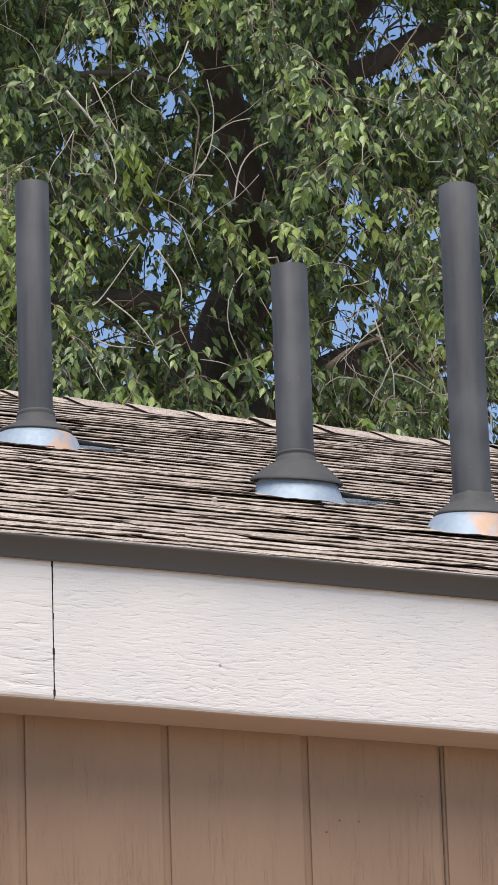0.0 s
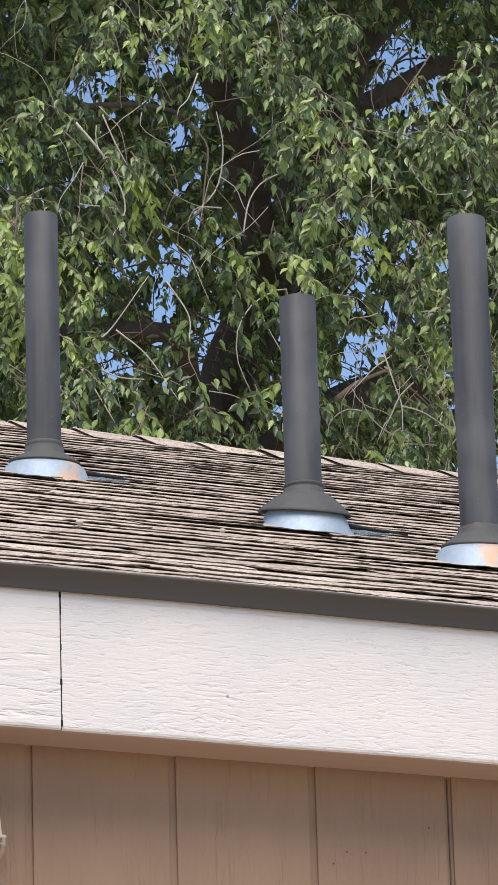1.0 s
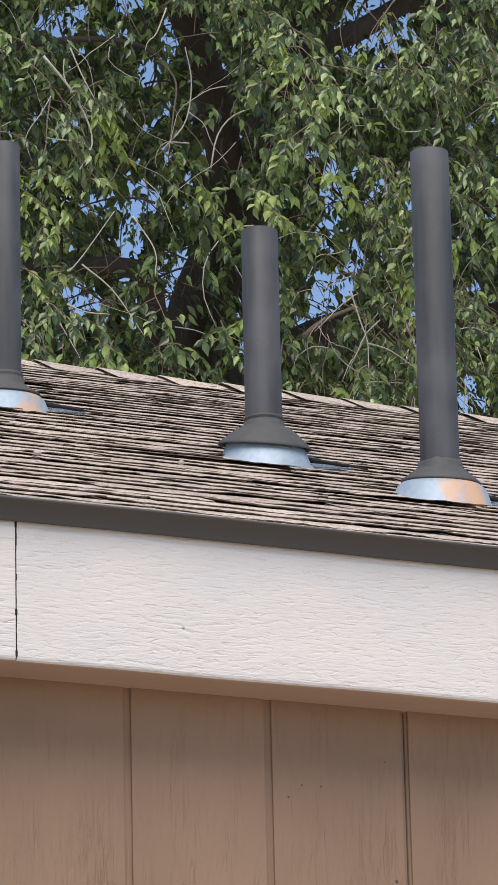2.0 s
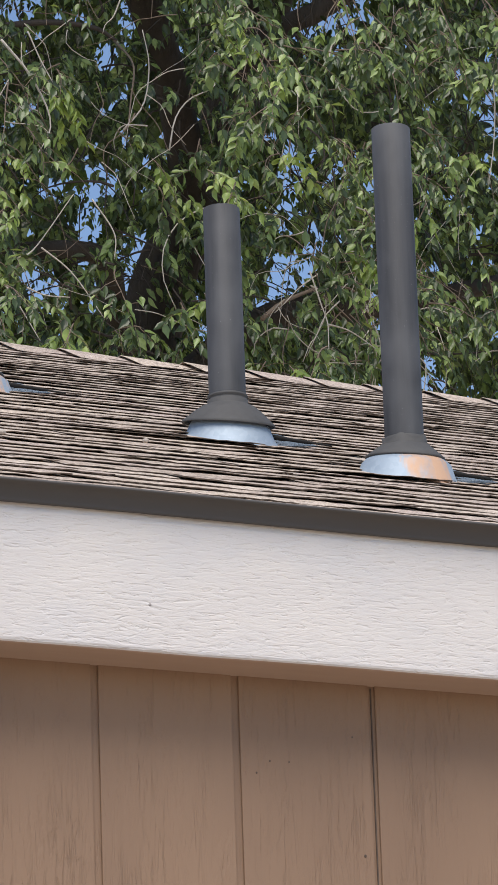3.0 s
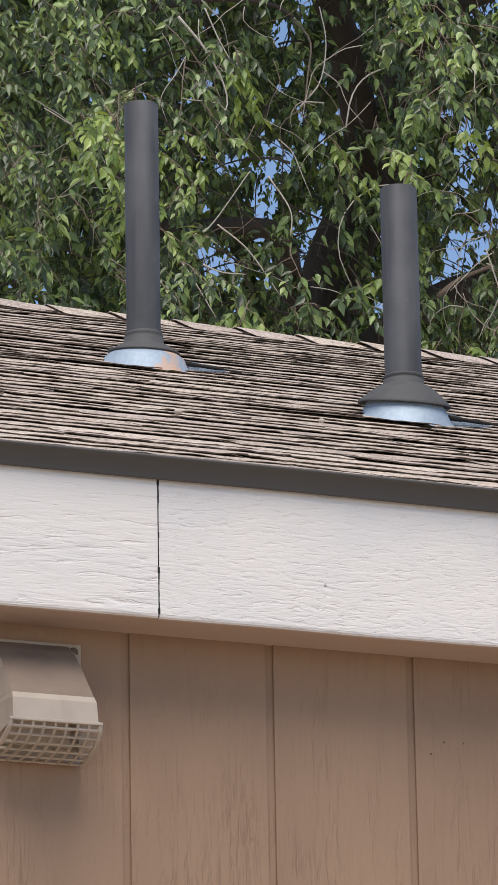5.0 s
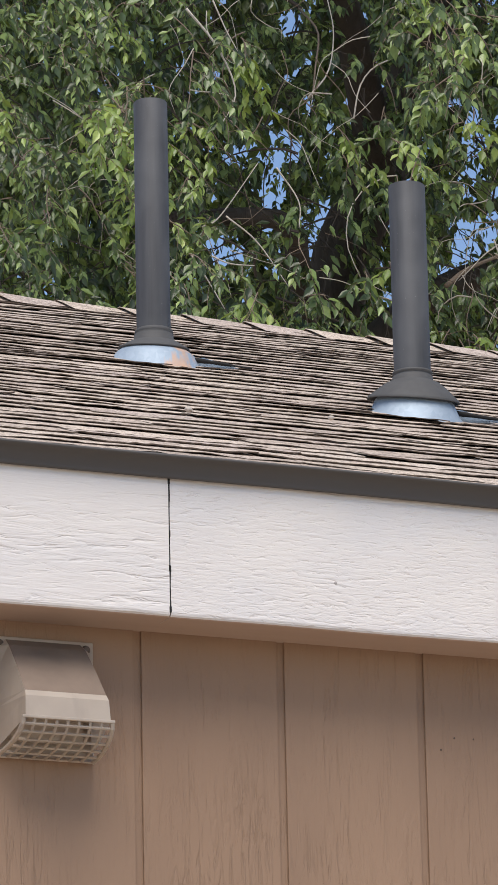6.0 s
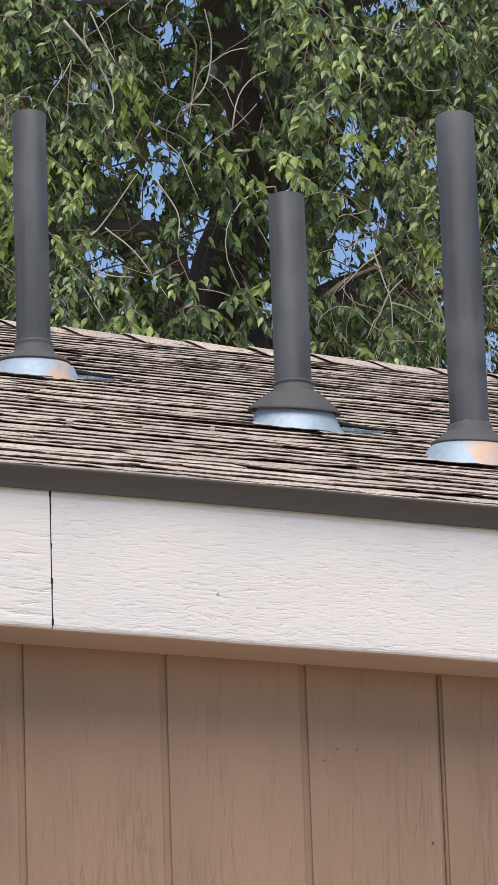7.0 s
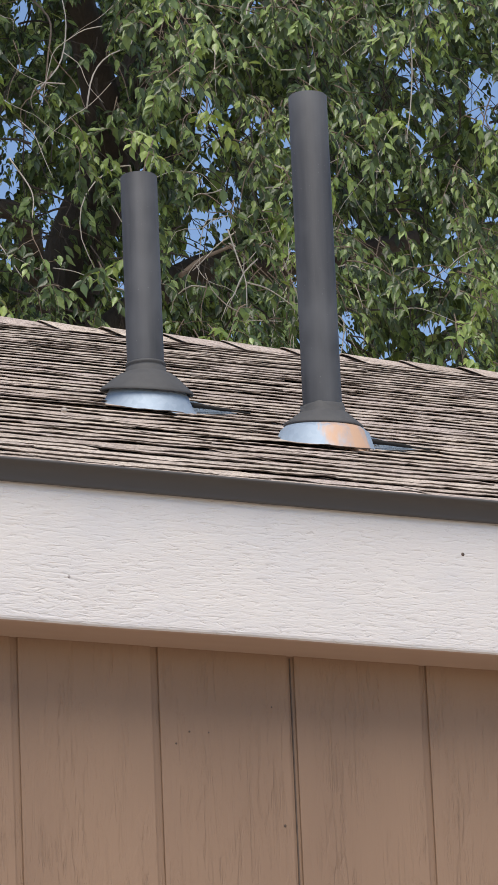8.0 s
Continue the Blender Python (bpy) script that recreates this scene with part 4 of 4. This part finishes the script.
def shingle_verts(width, seed, segs):
    """One shingle in slope coordinates (x, s, n): a wavy curled butt, thick and dark at its edge."""
    r = random.Random(seed)
    lift0, lift1, curl = r.uniform(0, 0.0017), r.uniform(0, 0.0017), r.uniform(-0.0006, 0.0018)
    rows = []
    skew, thick = r.uniform(-0.012, 0.012), r.uniform(0.0011, 0.0021)
    steps = [(r.uniform(0, width), r.uniform(-0.006, 0.008)) for _ in range(1 + int(width / 0.13))]
    for i in range(segs + 1):
        f = i / segs
        x = f * width
        chip = sum(d for at, d in steps if at < x) * 0.4
        wob = chip + skew * (f - 0.5) + 0.0080 * noise.noise(Vector((x * 9, seed * 3.1, 0))) + 0.0046 * noise.noise(Vector((x * 70, seed * 1.7, 4)))
        lift = lift0 + (lift1 - lift0) * f + curl * (2 * f - 1) ** 4 + 0.0019 * noise.noise(Vector((x * 14, seed * 0.9, 9))) + 0.0014 * noise.noise(Vector((x * 75, seed * 1.3, 2)))
        b = 0.0052 - 0.012 + lift
        rows.append(((x, wob, b), (x, wob - 0.001, b + thick), (x, 0.045, 0.0052 * (1 - 0.045 / LENGTH) - 0.012 + thick + lift * 0.35), (x, LENGTH, -0.012 + thick)))
    return rows


def shingle_bm(bm, width, seed, segs, place=None):
    rows = shingle_verts(width, seed, segs)
    vs = [[bm.verts.new(place(*p) if place else slope_local(*p)) for p in r] for r in rows]
    for a, b in zip(vs, vs[1:]):
        for j in range(3):
            f = bm.faces.new((a[j], b[j], b[j + 1], a[j + 1]))
            f.material_index = 1 if j == 0 else 0
    for side, rev in ((vs[0], False), (vs[-1], True)):
        f = bm.faces.new(side if rev else side[::-1])
        f.material_index = 1


def slope_local(x, s, n):
    return Vector((x, s * math.cos(PITCH) - n * math.sin(PITCH), s * math.sin(PITCH) + n * math.cos(PITCH)))


VARIANTS = []
rs = random.Random(5)
for i in range(36):
    w = (0.33, 0.45, 0.62, 0.24, 0.38, 0.52)[i % 6]
    bm = bmesh.new()
    shingle_bm(bm, w - 0.0016, i + 1, int(w / 0.012))
    me = bpy.data.meshes.new("shingle")
    bm.normal_update()
    bm.to_mesh(me)
    bm.free()
    me.materials.append(M_TOP)
    me.materials.append(M_CORE)
    VARIANTS.append((w, me))

COURSES = int((RUN + 0.25) / EXPOSURE)
rest = bmesh.new()
singles = 0
for c in range(COURSES + 1):
    s = c * EXPOSURE + rs.uniform(-0.006, 0.006)
    x = X_LEFT - rs.uniform(0, 0.3)
    while x < X_RIGHT:
        w, me = rs.choice(VARIANTS)
        ds = rs.uniform(-0.009, 0.009) if rs.random() < 0.90 else rs.uniform(0.012, 0.024)
        limit = run_at(x + w) if x + w > X_LEFT else 0
        length_scale = min(1.0, (limit - s - ds) / LENGTH)
        if x + w > X_LEFT and x + w < X_RIGHT and length_scale > 0.1:
            p = roof_point(x, s + ds, 0)
            y_at = p.y
            near = -0.55 + 0.42 * y_at < x < 1.55 + 0.52 * y_at and singles < 330
            if near and length_scale == 1.0:
                ob = new("shingle", me)
                ob.parent = roof
                ob.location = (p.x, p.y, p.z - EAVE_Z)
                singles += 1
            else:
                seed = rs.randrange(1, 4000)
                shingle_bm(rest, w - 0.0016, seed, max(8, int(w / 0.02)), lambda px, ps, pn: roof_point(x + px, s + ds + ps * length_scale, pn))
        x += w
# the shingles that lap over the foot of each flashing
for x, y, w, up in ((0.587 - 0.016, 1.507, 0.33, 0.004), (0.817 + 0.004, 0.978, 0.40, 0.0045), (0.955 + 0.016, 0.645, 0.38, 0.006)):
    bm = bmesh.new()
    s0 = (y - EAVE_Y) / math.cos(PITCH) - 0.135
    shingle_bm(bm, w, int(x * 1000), 30, lambda px, ps, pn: roof_point(x - w + px, s0 + ps * 0.5, pn + up * min(1.0, 1.6 * px / w)))
    ob = part("shingle", bm, [M_TOP, M_CORE], roof)
    ob.location = (0, 0, -EAVE_Z)

ob = part("outer_shingles", rest, [M_TOP, M_CORE], roof)
ob["kind"] = "stuff"
ob.location = (0, 0, -EAVE_Z)

# ridge caps: short bent pieces, each lapping the next, raised ends turned from the camera
def ridge_cap(i, x, seed):
    r = random.Random(seed)
    bm = bmesh.new()
    lift, tilt = r.uniform(0.0, 0.0006), r.uniform(-0.003, 0.003)
    rows = []
    for j in range(7):
        x_ = j / 6 * 0.26
        up = 0.0006 * j / 6 + lift * (j / 6) ** 2
        row = []
        for f, drop in ((-0.125, 0.005), (-0.04, 0), (-0.010, 0), (0.010, 0), (0.04, 0), (0.125, 0.005)):
            yy = f + tilt
            zz = -drop - abs(f) * SLOPE - (0.0 if abs(f) > 0.02 else -0.001) + up + 0.0012 * noise.noise(Vector((x_ * 30, f * 20, seed)))
            row.append((x_, yy, zz))
        rows.append(row)
    top = [[bm.verts.new(Vector(p) + Vector((0, 0, 0.0008))) for p in row] for row in rows]
    bot = [[bm.verts.new(p) for p in row] for row in rows]
    for a, b in zip(range(6), range(1, 7)):
        for k in range(5):
            bm.faces.new((top[a][k], top[b][k], top[b][k + 1], top[a][k + 1]))
    for k in range(5):
        bm.faces.new((top[0][k], top[0][k + 1], bot[0][k + 1], bot[0][k]))
        bm.faces.new((top[6][k + 1], top[6][k], bot[6][k], bot[6][k + 1]))
    for a in range(6):
        bm.faces.new((top[a][0], bot[a][0], bot[a + 1][0], top[a + 1][0]))
        bm.faces.new((top[a][5], top[a + 1][5], bot[a + 1][5], bot[a][5]))
    bmesh.ops.recalc_face_normals(bm, faces=bm.faces)
    ob = part("ridge_cap", bm, [M_TOP, M_CORE], roof)
    top_line = roof_point(x, run_at(x), 0)
    ob.location = (x, top_line.y, top_line.z + 0.001 - EAVE_Z)
    ob.rotation_euler = (0, math.asin(0.125 * math.sin(PITCH)) if -0.4 < x < 2.8 else 0, 0)


for i in range(int((X_RIGHT - X_LEFT) / 0.127)):
    ridge_cap(i, X_LEFT + i * 0.127, 100 + i)
